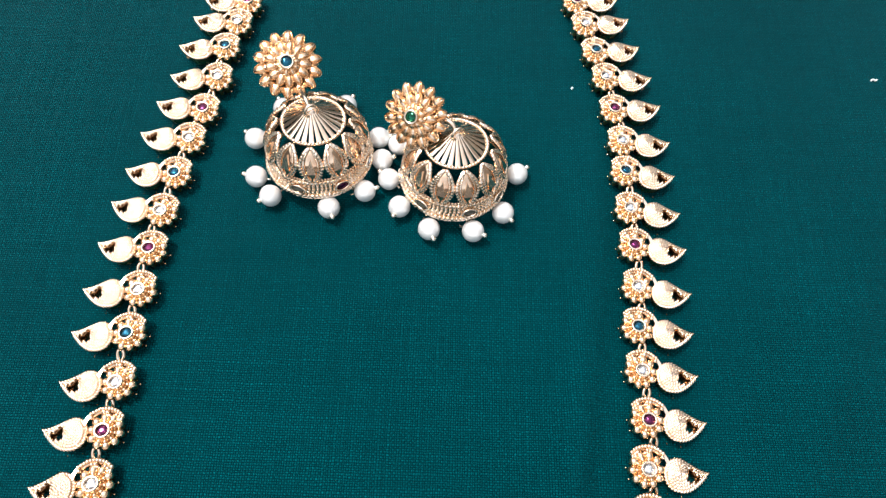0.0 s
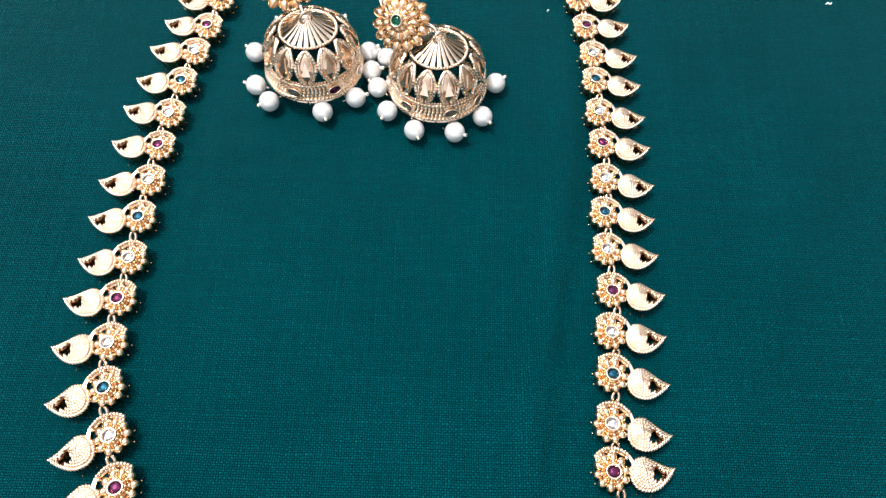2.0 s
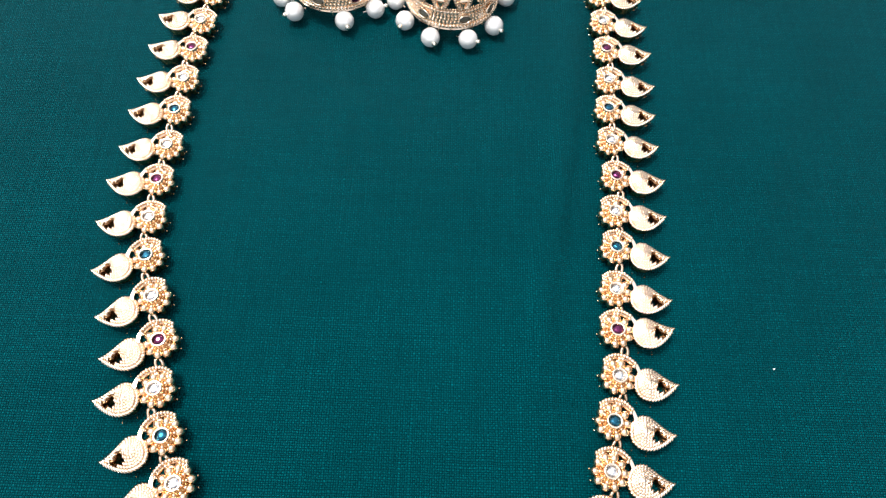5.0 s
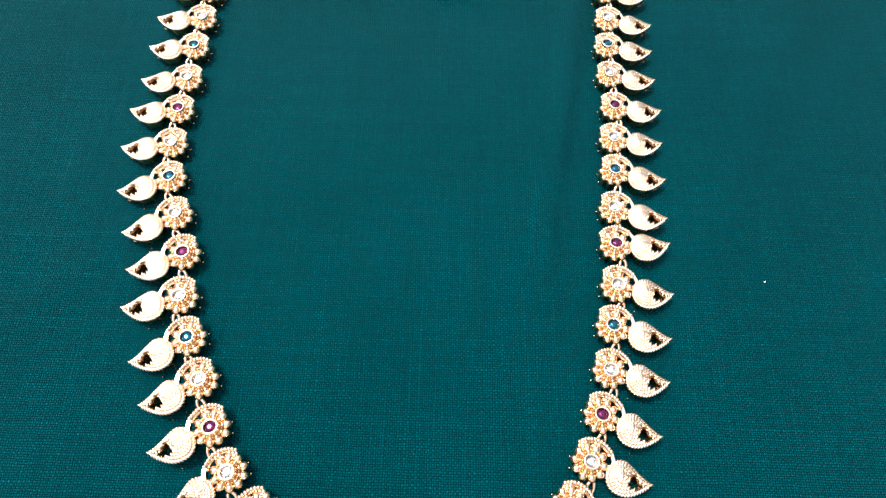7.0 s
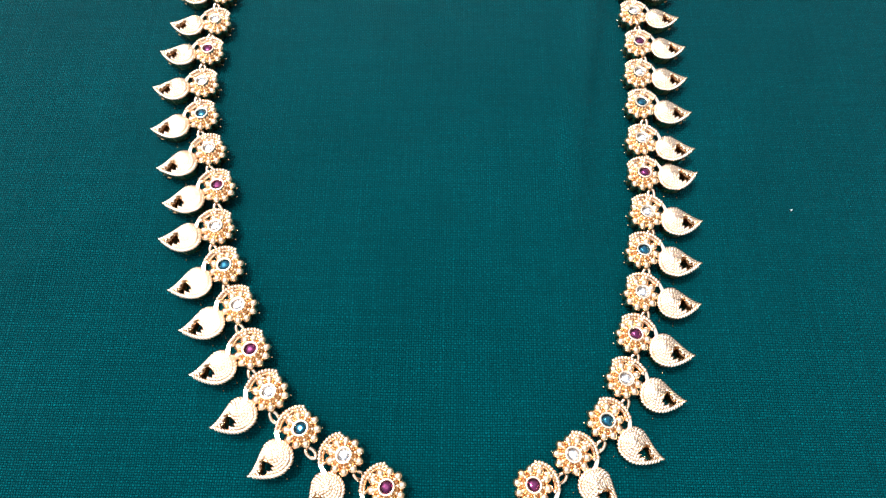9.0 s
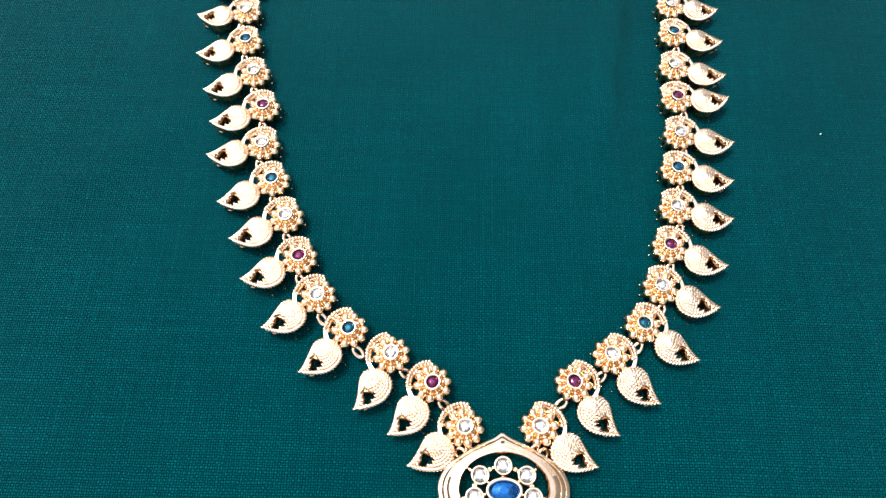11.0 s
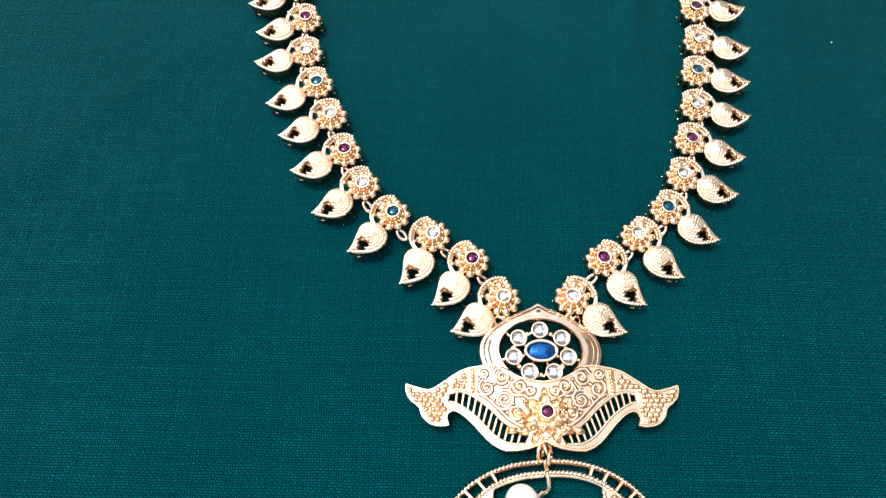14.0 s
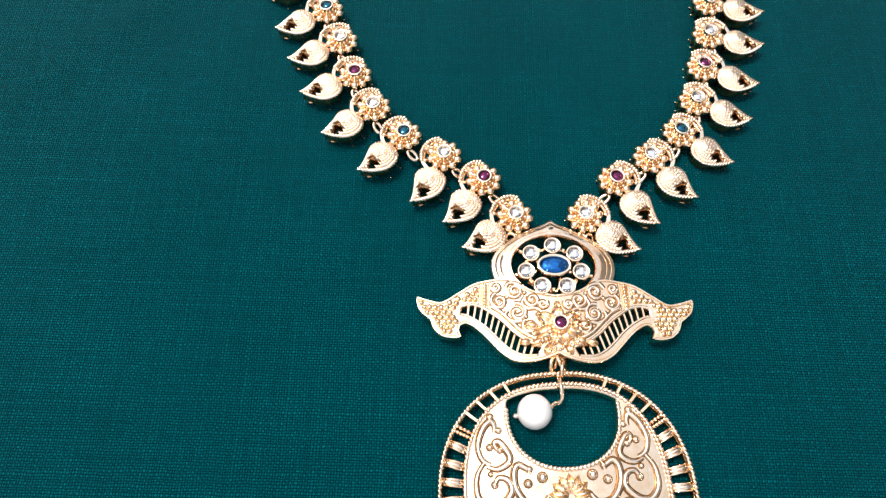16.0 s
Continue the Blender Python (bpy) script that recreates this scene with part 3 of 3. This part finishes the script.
small_bezel, small_gem = bezel(1.58, 1.58, 0.45, 1.6, 4.5).mesh("bezel"), gem(1.12, 1.12, 4.0, 0.45).mesh("stone", smooth=0)
small_gem.materials.append(CLEAR)
spokes = Geo()
for k in range(7):
    a = math.pi / 2 + 2 * math.pi * k / 7
    x, y = 4.95 * math.cos(a), 5.45 + 4.0 * math.sin(a)
    part("bezel", small_bezel, BRIGHT, pendant, m=at(x, y))
    part("stone", small_gem, CLEAR, pendant, "clear white round stone", at(x, y))
    spokes.tube([(1.9 * math.cos(a), 5.5 + 1.2 * math.sin(a), 2.4), (7.3 * math.cos(a), 5.6 + 5.6 * math.sin(a), 2.4)], 0.32, 6)
    b = a + math.pi / 7
    spokes.tube([(5.0 * math.cos(b) * 0.9, 5.45 + 4.0 * math.sin(b) * 0.9, 2.8), (5.0 * math.cos(b + 0.01) * 1.05, 5.45 + 4.0 * math.sin(b) * 1.05, 2.8)], 0.4, 6)
spokes.tube([(4.95 * math.cos(t), 5.45 + 4.0 * math.sin(t), 2.3) for t in (2 * math.pi * k / 42 for k in range(42))], 0.3, 6, True)
part("setting", spokes, GOLD, pendant)
part("bezel", bezel(3.05, 2.1, 0.62, 1.6, 5.2, 48), BRIGHT, pendant, m=at(0, 5.5))
part("stone", gem(2.45, 1.5, 4.5, 0.6, 16), SAPPHIRE, pendant, "oval deep blue stone", at(0, 5.5), smooth=0)

# centre flower with the ruby
petal = build_leaf_petal(3.3, 1.15).mesh("petal")
for k, (a, size) in enumerate(((92, 0.95), (35, 1.05), (-28, 1.1), (-72, 0.95), (-112, 0.95), (-155, 1.15), (150, 1.05))):
    part("petal", petal, SATIN, pendant, m=at(0.25 + 0.9 * math.cos(radians(a)), -5.3 + 0.9 * math.sin(radians(a)), 4.4, 0, 8, a) @ Matrix.Scale(size, 4))
for x, y, a, size in ((-2.4, -7.6, -150, 0.75), (2.9, -7.4, -32, 0.75), (-1.3, -8.6, -118, 0.62), (1.5, -8.6, -62, 0.62), (-4.6, -8.0, -168, 0.6), (5.0, -8.0, -12, 0.6), (-3.2, -5.6, 170, 0.7), (3.8, -5.2, 12, 0.7), (0.2, -2.6, 90, 0.6)):
    part("petal", petal, SATIN, pendant, m=at(x, y, 4.05, 0, 4, a) @ Matrix.Scale(size, 4))
seeds = Geo()
for k in range(60):
    a, r = random.uniform(-2.9, 0.9), random.uniform(1.9, 4.2)
    seeds.ball((0.3 + r * math.cos(a), -5.4 + r * math.sin(a), 5.0 - 0.12 * r), random.uniform(0.3, 0.42), 1)
tagged(part("granules", seeds, GOLD, pendant), kind="stuff")
part("bezel", bezel(1.4, 1.4, 0.5, 4.0, 6.7), BRIGHT, pendant, m=at(0.25, -5.3))
part("stone", gem(0.92, 0.92, 6.2, 0.4, 10), RUBY, pendant, "small round ruby red stone", at(0.25, -5.3), smooth=0)


def ring_geo(r, wire):
    return Geo().tube([(r * math.cos(t), r * math.sin(t), 0) for t in (2 * math.pi * k / 24 for k in range(24))], wire, 8, True)


for x, y, z, rx, rz in ((-0.7, -11.4, 2.6, 65, 70), (0.5, -11.0, 2.8, 60, 110), (0.9, -12.4, 2.5, 70, 80)):
    part("jump_ring", ring_geo(1.25, 0.36), GOLD, pendant, m=at(x, y, z, rx, 0, rz))
for s in (-1, 1):
    part("jump_ring", ring_geo(0.9, 0.3), GOLD, pendant, m=at(s * 7.1, 11.6, 2.2, 40, 0, s * 40))


# ---- crescent drop ----
def rounded(t, a, b, n):
    """A point at the angle t on an oval with full shoulders."""
    c, s = math.cos(t), math.sin(t)
    r = (abs(c / a) ** n + abs(s / b) ** n) ** (-1 / n)
    return Vector((r * c, r * s))


def crescent_ring(t, k=1.0):
    return rounded(t, 15.9, 17.3, 2.5) * k + Vector((0, 0.3))


def crescent_rim(t, k=1.0):
    return rounded(t, 19.8, 19.35, 2.3) * k


def build_crescent():
    g = Geo()
    n = 120
    turn = [2 * math.pi * k / n for k in range(n)]
    ring = [crescent_ring(t) for t in turn]
    opening = []
    for t in turn:
        p = rounded(t, 8.95, 8.7, 2.2) + Vector((0.55, 13.3))
        limit = 0.3 + 17.3 * (1 - abs(p.x / 15.9) ** 2.5) ** 0.4 - 0.8
        opening.append(Vector((p.x, min(p.y, limit))))
    opening = [p for k, p in enumerate(opening) if (p - opening[k - 1]).length > 0.02]
    opening = opening[len(opening) // 4:] + opening[:len(opening) // 4]
    g.plate(ring, [opening], 0.4, 2.5, 0.3)
    g.moved(lambda p: (p.x, p.y, p.z + (0.9 * max(0.0, 1 - (p.x / 15.9) ** 2 - ((p.y + 2) / 17.0) ** 2) if p.z > 1.5 else 0)))
    g.tube([(*crescent_rim(t), 1.3) for t in turn], 0.55, 8, True, 2.2)
    return g, ring, opening, turn


def build_crescent_beads(ring, opening, turn):
    g = Geo()
    g.beads([(*crescent_rim(t, 1.005), 2.35) for t in turn], 0.44, 0.72, 2, True, (1.2, 0.72, 0.9))
    g.beads([(p.x, p.y, 2.6) for p in ring], 0.44, 0.7, 2, True, (1.15, 0.78, 0.9))
    top = lambda p: 2.6 + 0.9 * max(0.0, 1 - (p.x / 15.9) ** 2 - ((p.y + 2) / 17.0) ** 2)
    g.beads([(p.x * 1.02, p.y - 0.3, top(p)) for p in opening if p.y < 14.6], 0.46, 0.68, 2, False, (1.1, 0.85, 0.9))
    return g


def clear_of_opening(p):
    """Push a point of the scrollwork out to the solid ground beside the opening."""
    d = Vector((p.x, p.y - 13.3))
    least = rounded(math.atan2(d.y, d.x), 10.3, 9.7, 2.2).length
    soft = least + 1.1 * math.log(1 + math.exp((d.length - least) / 1.1))
    return Vector((0, 13.3)) + d * (soft / d.length)


def build_crescent_scrolls(s):
    """Tapering scrolls and small bosses on one half of the crescent, each with a dark strip under it that paints its
    shade.
    """
    raised, shade = [], []
    top = lambda p: 2.62 + 0.9 * max(0.0, 1 - (p.x / 15.9) ** 2 - ((p.y + 2) / 17.0) ** 2)
    lines = [spline([(-10.1, 10.6), (-9.5, 11.6), (-10.6, 12.3), (-12.3, 11.2), (-13.4, 8.6), (-12.9, 6.4), (-11.6, 5.6)], 7),
             spline([(-10.2, 7.9), (-10.5, 9.0), (-9.0, 9.3), (-7.7, 8.0), (-8.6, 6.0), (-10.6, 4.9), (-12.3, 5.4)], 7),
             spline([(-12.6, 6.0), (-13.9, 4.0), (-14.0, 1.2), (-12.6, -0.6), (-10.6, -0.4), (-8.8, 1.4), (-9.2, 3.2), (-10.6, 3.6), (-11.3, 2.5)], 7),
             spline([(-5.6, 4.5), (-5.3, 5.6), (-6.6, 6.1), (-8.0, 4.6), (-8.1, 2.0), (-6.6, -0.3), (-4.4, -0.6), (-3.2, 0.6)], 7),
             spline([(-9.6, -2.2), (-11.8, -3.4), (-13.0, -6.0), (-11.0, -8.6), (-8.4, -7.2), (-8.6, -5.0)], 7),
             spline([(-3.5, -2.6), (-5.6, -4.4), (-6.4, -7.6), (-4.6, -10.0), (-2.4, -8.8)], 7)]
    for line in lines:
        n = len(line)
        line = [clear_of_opening(p) for p in line]
        raised.append(Geo().tube([(-s * p.x, p.y, top(p)) for p in line], [0.22 + 0.27 * math.sin(math.pi * k / (n - 1)) for k in range(n)], 8, flat=0.9))
        shade.append(Geo().tube([(-s * p.x, p.y, top(p) - 0.08) for p in line], [0.36 + 0.29 * math.sin(math.pi * k / (n - 1)) for k in range(n)], 8, flat=0.2))
    for x, y, r in ((-11.2, 12.9, 0.5), (-11.6, 8.2, 0.52), (-10.0, 10.7, 0.45), (-10.1, 7.7, 0.45), (-3.9, 3.3, 0.75), (-6.2, 2.5, 0.6), (-5.8, 4.6, 0.45), (-11.3, 2.6, 0.5), (-9.0, -0.8, 0.5), (-2.4, -2.0, 0.5), (-14.0, -2.2, 0.5), (-11.8, 4.2, 0.35)):
        raised.append(Geo().ball((-s * x, y, top(Vector((x, y)))), r, 2))
        shade.append(Geo().ball((-s * x, y, top(Vector((x, y))) - 0.06), r + 0.14, 2, (1, 1, 0.2)))
    return raised, shade


body, ring_line, open_line, turns = build_crescent()
crescent = part("crescent_drop", body, SATIN, necklace, "round gold crescent drop with beaded rims and scrollwork", at(1.8, -132.0, 0, 0, 0, 4.5))
part("beaded_rim", build_crescent_beads(ring_line, open_line, turns), BRIGHT, crescent)
for s in (1, -1):
    for raised, shade in zip(*build_crescent_scrolls(s)):
        part("scroll", raised, BRIGHT, crescent)
        part("scroll_shade", shade, RECESS_SHADE, crescent, "dark gold strip painting the shade beside raised scrollwork")
shell_petal = build_leaf_petal(3.0, 0.85).mesh("shell_petal")
for k in range(7):
    a = 90 + (k - 3) * 27
    part("shell_petal", shell_petal, SATIN, crescent, m=at(0.2 + 0.4 * math.cos(radians(a)), 0.3 + 0.4 * math.sin(radians(a)), 3.3, 0, 0, a))


def build_bar(a, thick):
    q, w = crescent_ring(a, 0.99), crescent_rim(a)
    return Geo().tube([(q.x, q.y, 2.1), (w.x, w.y, 2.1)], thick, 6, flat=1.4)


for s in (0, 1):
    for d in (25.2, 32.6, 40.2, 47.4):
        part("rim_bar", build_bar(radians(90 + (d if s else -d)), 0.42), GOLD, crescent)
    for d in (54.4, 56.8):
        a = radians(90 + (d if s else -d))
        q, w = crescent_ring(a, 1.01), crescent_rim(a, 0.99)
        part("rim_bar", build_bar(a, 0.3).beads([(q.x, q.y, 2.4), (w.x, w.y, 2.4)], 0.36, 0.6, 2), GOLD, crescent)
    for k in range(11):
        d = 63 + 8.4 * k
        a = radians(90 + (d if s else -d))
        q = crescent_ring(a)
        w = crescent_rim(a)
        mid = (q + w) / 2
        reach = (w - q).length
        g = Geo()
        for o, r in ((-0.5, 0.28), (0.0, 0.52), (0.5, 0.28)):
            side = Vector((-math.sin(a), math.cos(a))) * o
            g.ball((mid.x + side.x, mid.y + side.y, 2.0 + 0.3 * r), 1.0, 2, (reach / 2, r, 0.9), Matrix.Rotation(a, 3, "Z"))
        part("rim_barrel", g, BRIGHT, crescent)

hook = Geo().tube(spline([(-0.8, 18.9, 2.2), (-0.8, 17.4, 3.6), (-0.6, 16.2, 3.6), (-0.5, 15.2, 2.9), (-0.9, 14.6, 2.3), (-1.6, 14.4, 2.5), (-2.3, 13.8, 2.8)], 8), 0.4, 8)
plumb = at(0, 0, 0, 0, 0, -4.5)
part("hook", hook, BRIGHT, crescent, "bent gold wire loop", plumb)
pend_pearl = part("pearl", Geo().ball((0, 0, 0), 2.85, 4), PEARL, crescent, "single white pearl hanging in the opening", plumb @ at(-4.95, 13.0, 2.6))
part("pin_head", Geo().ball((-8.0, 12.3, 2.2), 0.5, 2).tube([(-8.0, 12.3, 2.2), (-6.8, 12.6, 2.4)], 0.25, 6), SILVER, crescent, m=plumb)


# ---- earrings ----
def dome_at(t):
    """Radius and height of the dome shell, from the cap ring (0) to the rim (1)."""
    return 6.2 + 3.9 * math.sin(t * math.pi / 2), 13.9 - 7.1 * (1 - math.cos(t * math.pi / 2)) ** 0.9


def shell(phi, t, out=0.0):
    r, z = dome_at(t)
    lift = math.sin((1 - t) * math.pi / 2)
    return Vector(((r + out * (1 - 0.5 * lift)) * math.cos(phi), (r + out * (1 - 0.5 * lift)) * math.sin(phi), z + out * 0.7 * lift))


def hoop(r, z, n=72):
    return [Vector((r * math.cos(2 * math.pi * k / n), r * math.sin(2 * math.pi * k / n), z)) for k in range(n)]


def drop_width(q):
    return 2.0 * max(0.03, math.sin(math.pi * min(1.0, q ** 1.25)) ** 0.7) if q < 0.999 else 0.3


def build_drop():
    """Drop-shaped open frame of the dome, facing +x, with two rows of beads and a small raised arrowhead."""
    g = Geo()
    for side in (-1, 1):
        line = [shell(side * (drop_width(i / 30) + 0.05) / dome_at(0.1 + 0.85 * i / 30)[0], 0.1 + 0.85 * i / 30, 0.4) for i in range(1, 30)]
        g.tube(line, 0.42, 6)
        g.beads(line, 0.44, 0.66, 2)
        inner = [shell(side * drop_width(i / 30) * 0.68 / dome_at(0.1 + 0.85 * i / 30)[0], 0.1 + 0.85 * i / 30, 0.5) for i in range(3, 28)]
        g.tube(inner, 0.22, 6)
        g.beads(inner, 0.27, 0.46, 1)
    flat = lambda lift: [shell(-0.85 / 9.3, 0.74, lift), shell(0.85 / 9.3, 0.74, lift), shell(0.0, 0.4, lift)]
    g.rings([flat(0.1), flat(0.85)])
    return g


def build_inlay():
    """Darkened, gently bulging back plate of a drop frame."""
    g, rows, cols, loops = Geo(), 9, 7, []
    for i in range(rows):
        q = i / (rows - 1)
        t, w = 0.1 + 0.85 * q, drop_width(q)
        r, _ = dome_at(t)
        spread = [2 * k / (cols - 1) - 1 for k in range(cols)]
        loops.append([shell(k * w / r, t, 0.15 + 0.2 * (1 - k * k)) for k in spread] + [shell(k * w / r, t, -0.15) for k in spread[::-1]])
    return g.rings(loops)


def build_cap_ring():
    g = Geo()
    g.tube(hoop(6.05, 13.9), 0.4, 8, True)
    g.beads(hoop(6.12, 14.1), 0.42, 0.68, 2, True, (1.15, 0.75, 0.95))
    g.lathe([(0.2, 18.2), (0.9, 18.0), (1.2, 17.5), (0.8, 17.2)], 16)
    g.beads(hoop(5.9, 13.6), 0.3, 0.6, 1, True)
    return g


def build_rib():
    """One narrow rib of the open cap, along +x."""
    g, loops = Geo(), []
    for r, w, z in ((0.7, 0.1, 17.8), (2.0, 0.23, 16.8), (4.0, 0.38, 15.3), (6.1, 0.5, 14.0)):
        loops.append([(r, -w, z - 0.35), (r, w, z - 0.35), (r, w, z), (r, 0, z + 0.12), (r, -w, z)])
    return g.rings([loop[::-1] for loop in loops])


def build_rim():
    """Double roped rim with granulated band between, and small loops below."""
    g = Geo()
    g.lathe([(9.7, 6.6), (10.1, 6.7), (10.2, 5.6), (10.55, 4.3), (10.75, 2.6), (10.3, 2.3), (10.0, 3.2), (9.7, 6.6)], 72)
    g.beads(hoop(10.3, 6.55), 0.48, 0.8, 2, True, (1.2, 0.75, 0.95))
    g.beads(hoop(10.05, 7.15), 0.34, 0.62, 1, True)
    g.beads(hoop(10.85, 2.75), 0.5, 0.85, 2, True, (1.2, 0.75, 0.95))
    for row, (r, z) in enumerate(((10.35, 5.4), (10.5, 4.6), (10.65, 3.8))):
        g.beads(hoop(r, z), 0.38, 0.84 + 0.02 * row, 1, True)
    for k in range(24):
        a = 2 * math.pi * k / 24
        g.ball((10.75 * math.cos(a), 10.75 * math.sin(a), 2.1), 0.45, 1)
    g.tube(hoop(10.4, 1.5), 0.35, 6, True)
    for k in range(24):
        a = 2 * math.pi * k / 24
        g.tube([(10.6 * math.cos(a), 10.6 * math.sin(a), 2.4), (10.4 * math.cos(a), 10.4 * math.sin(a), 0.5)], 0.22, 5)
    return g


def build_stud_base():
    g = Geo()
    g.lathe([(0.0, -0.9), (3.6, -0.8), (4.4, -0.2), (3.9, 0.4), (2.6, 1.3), (1.3, 2.2), (0.0, 2.3)], 28)
    g.tube([(0.4, 0.2, -0.8), (0.4, 0.2, -4.2)], 0.4, 8)
    return g


inlay_mesh, drop_mesh, rib_mesh = build_inlay().mesh("inlay"), build_drop().mesh("drop_panel"), build_rib().mesh("rib")
cap_mesh, rim_mesh, stud_mesh = build_cap_ring().mesh("cap"), build_rim().mesh("rim"), build_stud_base().mesh("stud")
outer_petal, inner_petal = build_leaf_petal(2.9, 1.16, 5, 0.06).mesh("petal"), build_leaf_petal(2.5, 0.92, 5, 0.05).mesh("petal")
pearl_mesh = Geo().ball((0, 0, 0), 2.28, 4).mesh("pearl")
pearl_mesh.materials.append(PEARL)
pin_mesh = Geo().ball((2.55, 0, 0), 0.62, 2).tube([(-3.0, 0, 0), (2.5, 0, 0)], 0.2, 6).lathe([(0.3, 0), (0.3, 0.01)], 6).mesh("pin")
oval_bezel = bezel(1.65, 1.2, 0.42, -0.6, 0.75, 28).mesh("bezel")


def facing(x, y, z, normal, spin=0):
    q = Vector(normal).to_track_quat("Z", "Y").to_matrix().to_4x4()
    return Matrix.Translation((x * 0.001, y * 0.001, z * 0.001)) @ q @ pose(0, 0, 0, 0, 0, spin)


def earring(label, x, y, spin, pearls, stones, stud_at, stud_facing, stud_scale, stone, stone_label):
    """Bell-shaped earring: ribbed cap, dome of drop panels, rim with stones and pearls, and a flower stud."""
    thing = tagged(new("earring"), label, "earring", "pair of earrings")
    thing.matrix_basis = at(x, y, 0)
    lean = at(0, -0.7, 0.9, -8) @ Matrix.Diagonal((1, 1, 0.9, 1))
    part("rim", rim_mesh, PALE, thing, m=lean)
    cap = part("cap", cap_mesh, BRIGHT, thing, m=lean)
    for k in range(24):
        part("rib", rib_mesh, BRIGHT, cap, m=at(0, 0, 0, 0, 0, 15 * k + 4))
    for k in range(12):
        panel = part("drop_panel", drop_mesh, BRIGHT, thing, m=lean @ at(0, 0, 0, 0, 0, 30 * k + spin))
        part("inlay", inlay_mesh, COPPER, panel, "darkened reddish gold back plate")
    for angle, mat, text in stones:
        a = radians(angle)
        m = facing(10.55 * math.cos(a), 10.55 * math.sin(a), 4.6, (math.cos(a), math.sin(a), 0.25), 0)
        b = part("bezel", oval_bezel, BRIGHT, thing, m=lean @ m)
        part("stone", gem(1.25, 0.82, 0.3, 0.3, 10), mat, b, text, smooth=0)
    for px, py, dx, dy in pearls:
        p = part("pearl", pearl_mesh, PEARL, thing, m=at(px + 0.5 - x, py - y, 2.35, 0, -8, math.degrees(math.atan2(dy, dx))))
        part("pin", pin_mesh, SILVER, p, "small metal pin head")
    stud = part("stud", stud_mesh, RECESS_SHADE, thing, m=Matrix.Translation((-x * 0.001, -y * 0.001, 0)) @ facing(*stud_at, stud_facing) @ Matrix.Scale(stud_scale, 4))
    for k in range(14):
        a = 360 * k / 14
        part("petal", outer_petal, PALE, stud, m=at(3.2 * math.cos(radians(a)), 3.2 * math.sin(radians(a)), 0.25, 0, -4, a))
    for k in range(13):
        a = 360 * (k + 0.5) / 13
        part("petal", inner_petal, PALE, stud, m=at(1.75 * math.cos(radians(a)), 1.75 * math.sin(radians(a)), 1.35, 0, 8, a))
    for k in range(10):
        a = 360 * k / 10
        part("petal", inner_petal, PALE, stud, m=at(0.95 * math.cos(radians(a)), 0.95 * math.sin(radians(a)), 2.0, 0, 20, a) @ Matrix.Scale(0.62, 4))
    part("bezel", bezel(1.3, 1.3, 0.42, 1.6, 3.3), BRIGHT, stud)
    part("stone", gem(0.98, 0.98, 2.75, 0.4, 10), stone, stud, stone_label, smooth=0)
    return thing


def hang(thing, points, x, y):
    part("hook", Geo().tube(spline([(p[0] - x, p[1] - y, p[2]) for p in points], 7), 0.45, 8), BRIGHT, thing)
    part("jump_ring", ring_geo(1.25, 0.36), BRIGHT, thing, m=at(0.2, 0.6, 17.2, 75, 0, 30))


A, B = (-23.4, 70.9), (4.7, 67.0)
PEARLS_A = [(-38.0, 74.3, -2.3, 1.4), (-36.6, 65.1, -2.5, 0.3), (-33.1, 60.8, -1.5, -1.1), (-21.0, 58.6, 0.5, -1.2), (-14.0, 62.7, 1.5, 0.4), (-10.9, 70.3, 2.9, 0.6),
            (-11.9, 75.7, 2.6, 1.8), (-19.5, 83.6, 0.6, 1.0), (-33.0, 82.2, -0.6, 1.0)]
PEARLS_B = [(-7.6, 74.2, -1.0, 1.0), (-9.2, 65.7, -1.9, 1.5), (-6.7, 59.4, -0.8, -1.7), (-0.5, 54.6, 0.6, -1.4), (8.4, 54.5, 2.0, -0.9), (14.5, 58.9, 0.7, -0.8), (17.5, 68.1, 2.1, 1.5)]
one = earring("gold bell-shaped earring with pearls and a blue-stoned flower stud", *A, 272, PEARLS_A,
              [(255, GREY, "pale smoky stone"), (302, RUBY, "dark red stone"), (345, CLEAR, "clear stone")], (-29.5, 84.0, 14.6), (0.12, -0.42, 0.9), 1.14, BLUE, "round blue stone")
hang(one, [(-26.3, 77.5, 16.0), (-25.4, 75.8, 17.0), (-24.4, 73.8, 17.6), (-23.7, 72.4, 17.0)], *A)
two = earring("gold bell-shaped earring with pearls and a green-stoned flower stud", *B, 285, PEARLS_B,
              [(235, GREY, "pale smoky stone"), (287, GREY, "smoky green stone"), (325, GREY, "pale smoky stone"), (190, GREY, "pale smoky stone")], (-3.1, 71.2, 17.6), (-0.3, -0.62, 0.72), 1.06, GREEN, "round green stone")
hang(two, [(0.8, 70.2, 17.4), (2.2, 70.3, 18.0), (3.8, 69.4, 17.8), (4.5, 68.2, 17.0)], *B)


def lint(x, y, length, turn):
    """A tiny twisted fibre on the cloth."""
    z = cloth_height(x, y) + 0.1
    line = spline([(-length, 0, z), (-0.3 * length, 0.25, z + 0.15), (0.4 * length, -0.15, z + 0.1), (length, 0.2, z)], 5)
    ob = part("lint_speck", Geo().tube(line, 0.2 * length + 0.05, 6), LINT, m=at(x, y, 0, 0, 0, turn))
    return tagged(ob, "tiny white lint fibre lying on the teal cloth", "lint", "lint on the cloth")


LINT = Nodes("white_lint", (0.7, 0.72, 0.7), 0.9).mat
lint(31.4, 92.4, 0.35, 70)
lint(102.4, 98.2, 0.8, 10)
lint(69.2, -21.5, 0.12, 100)
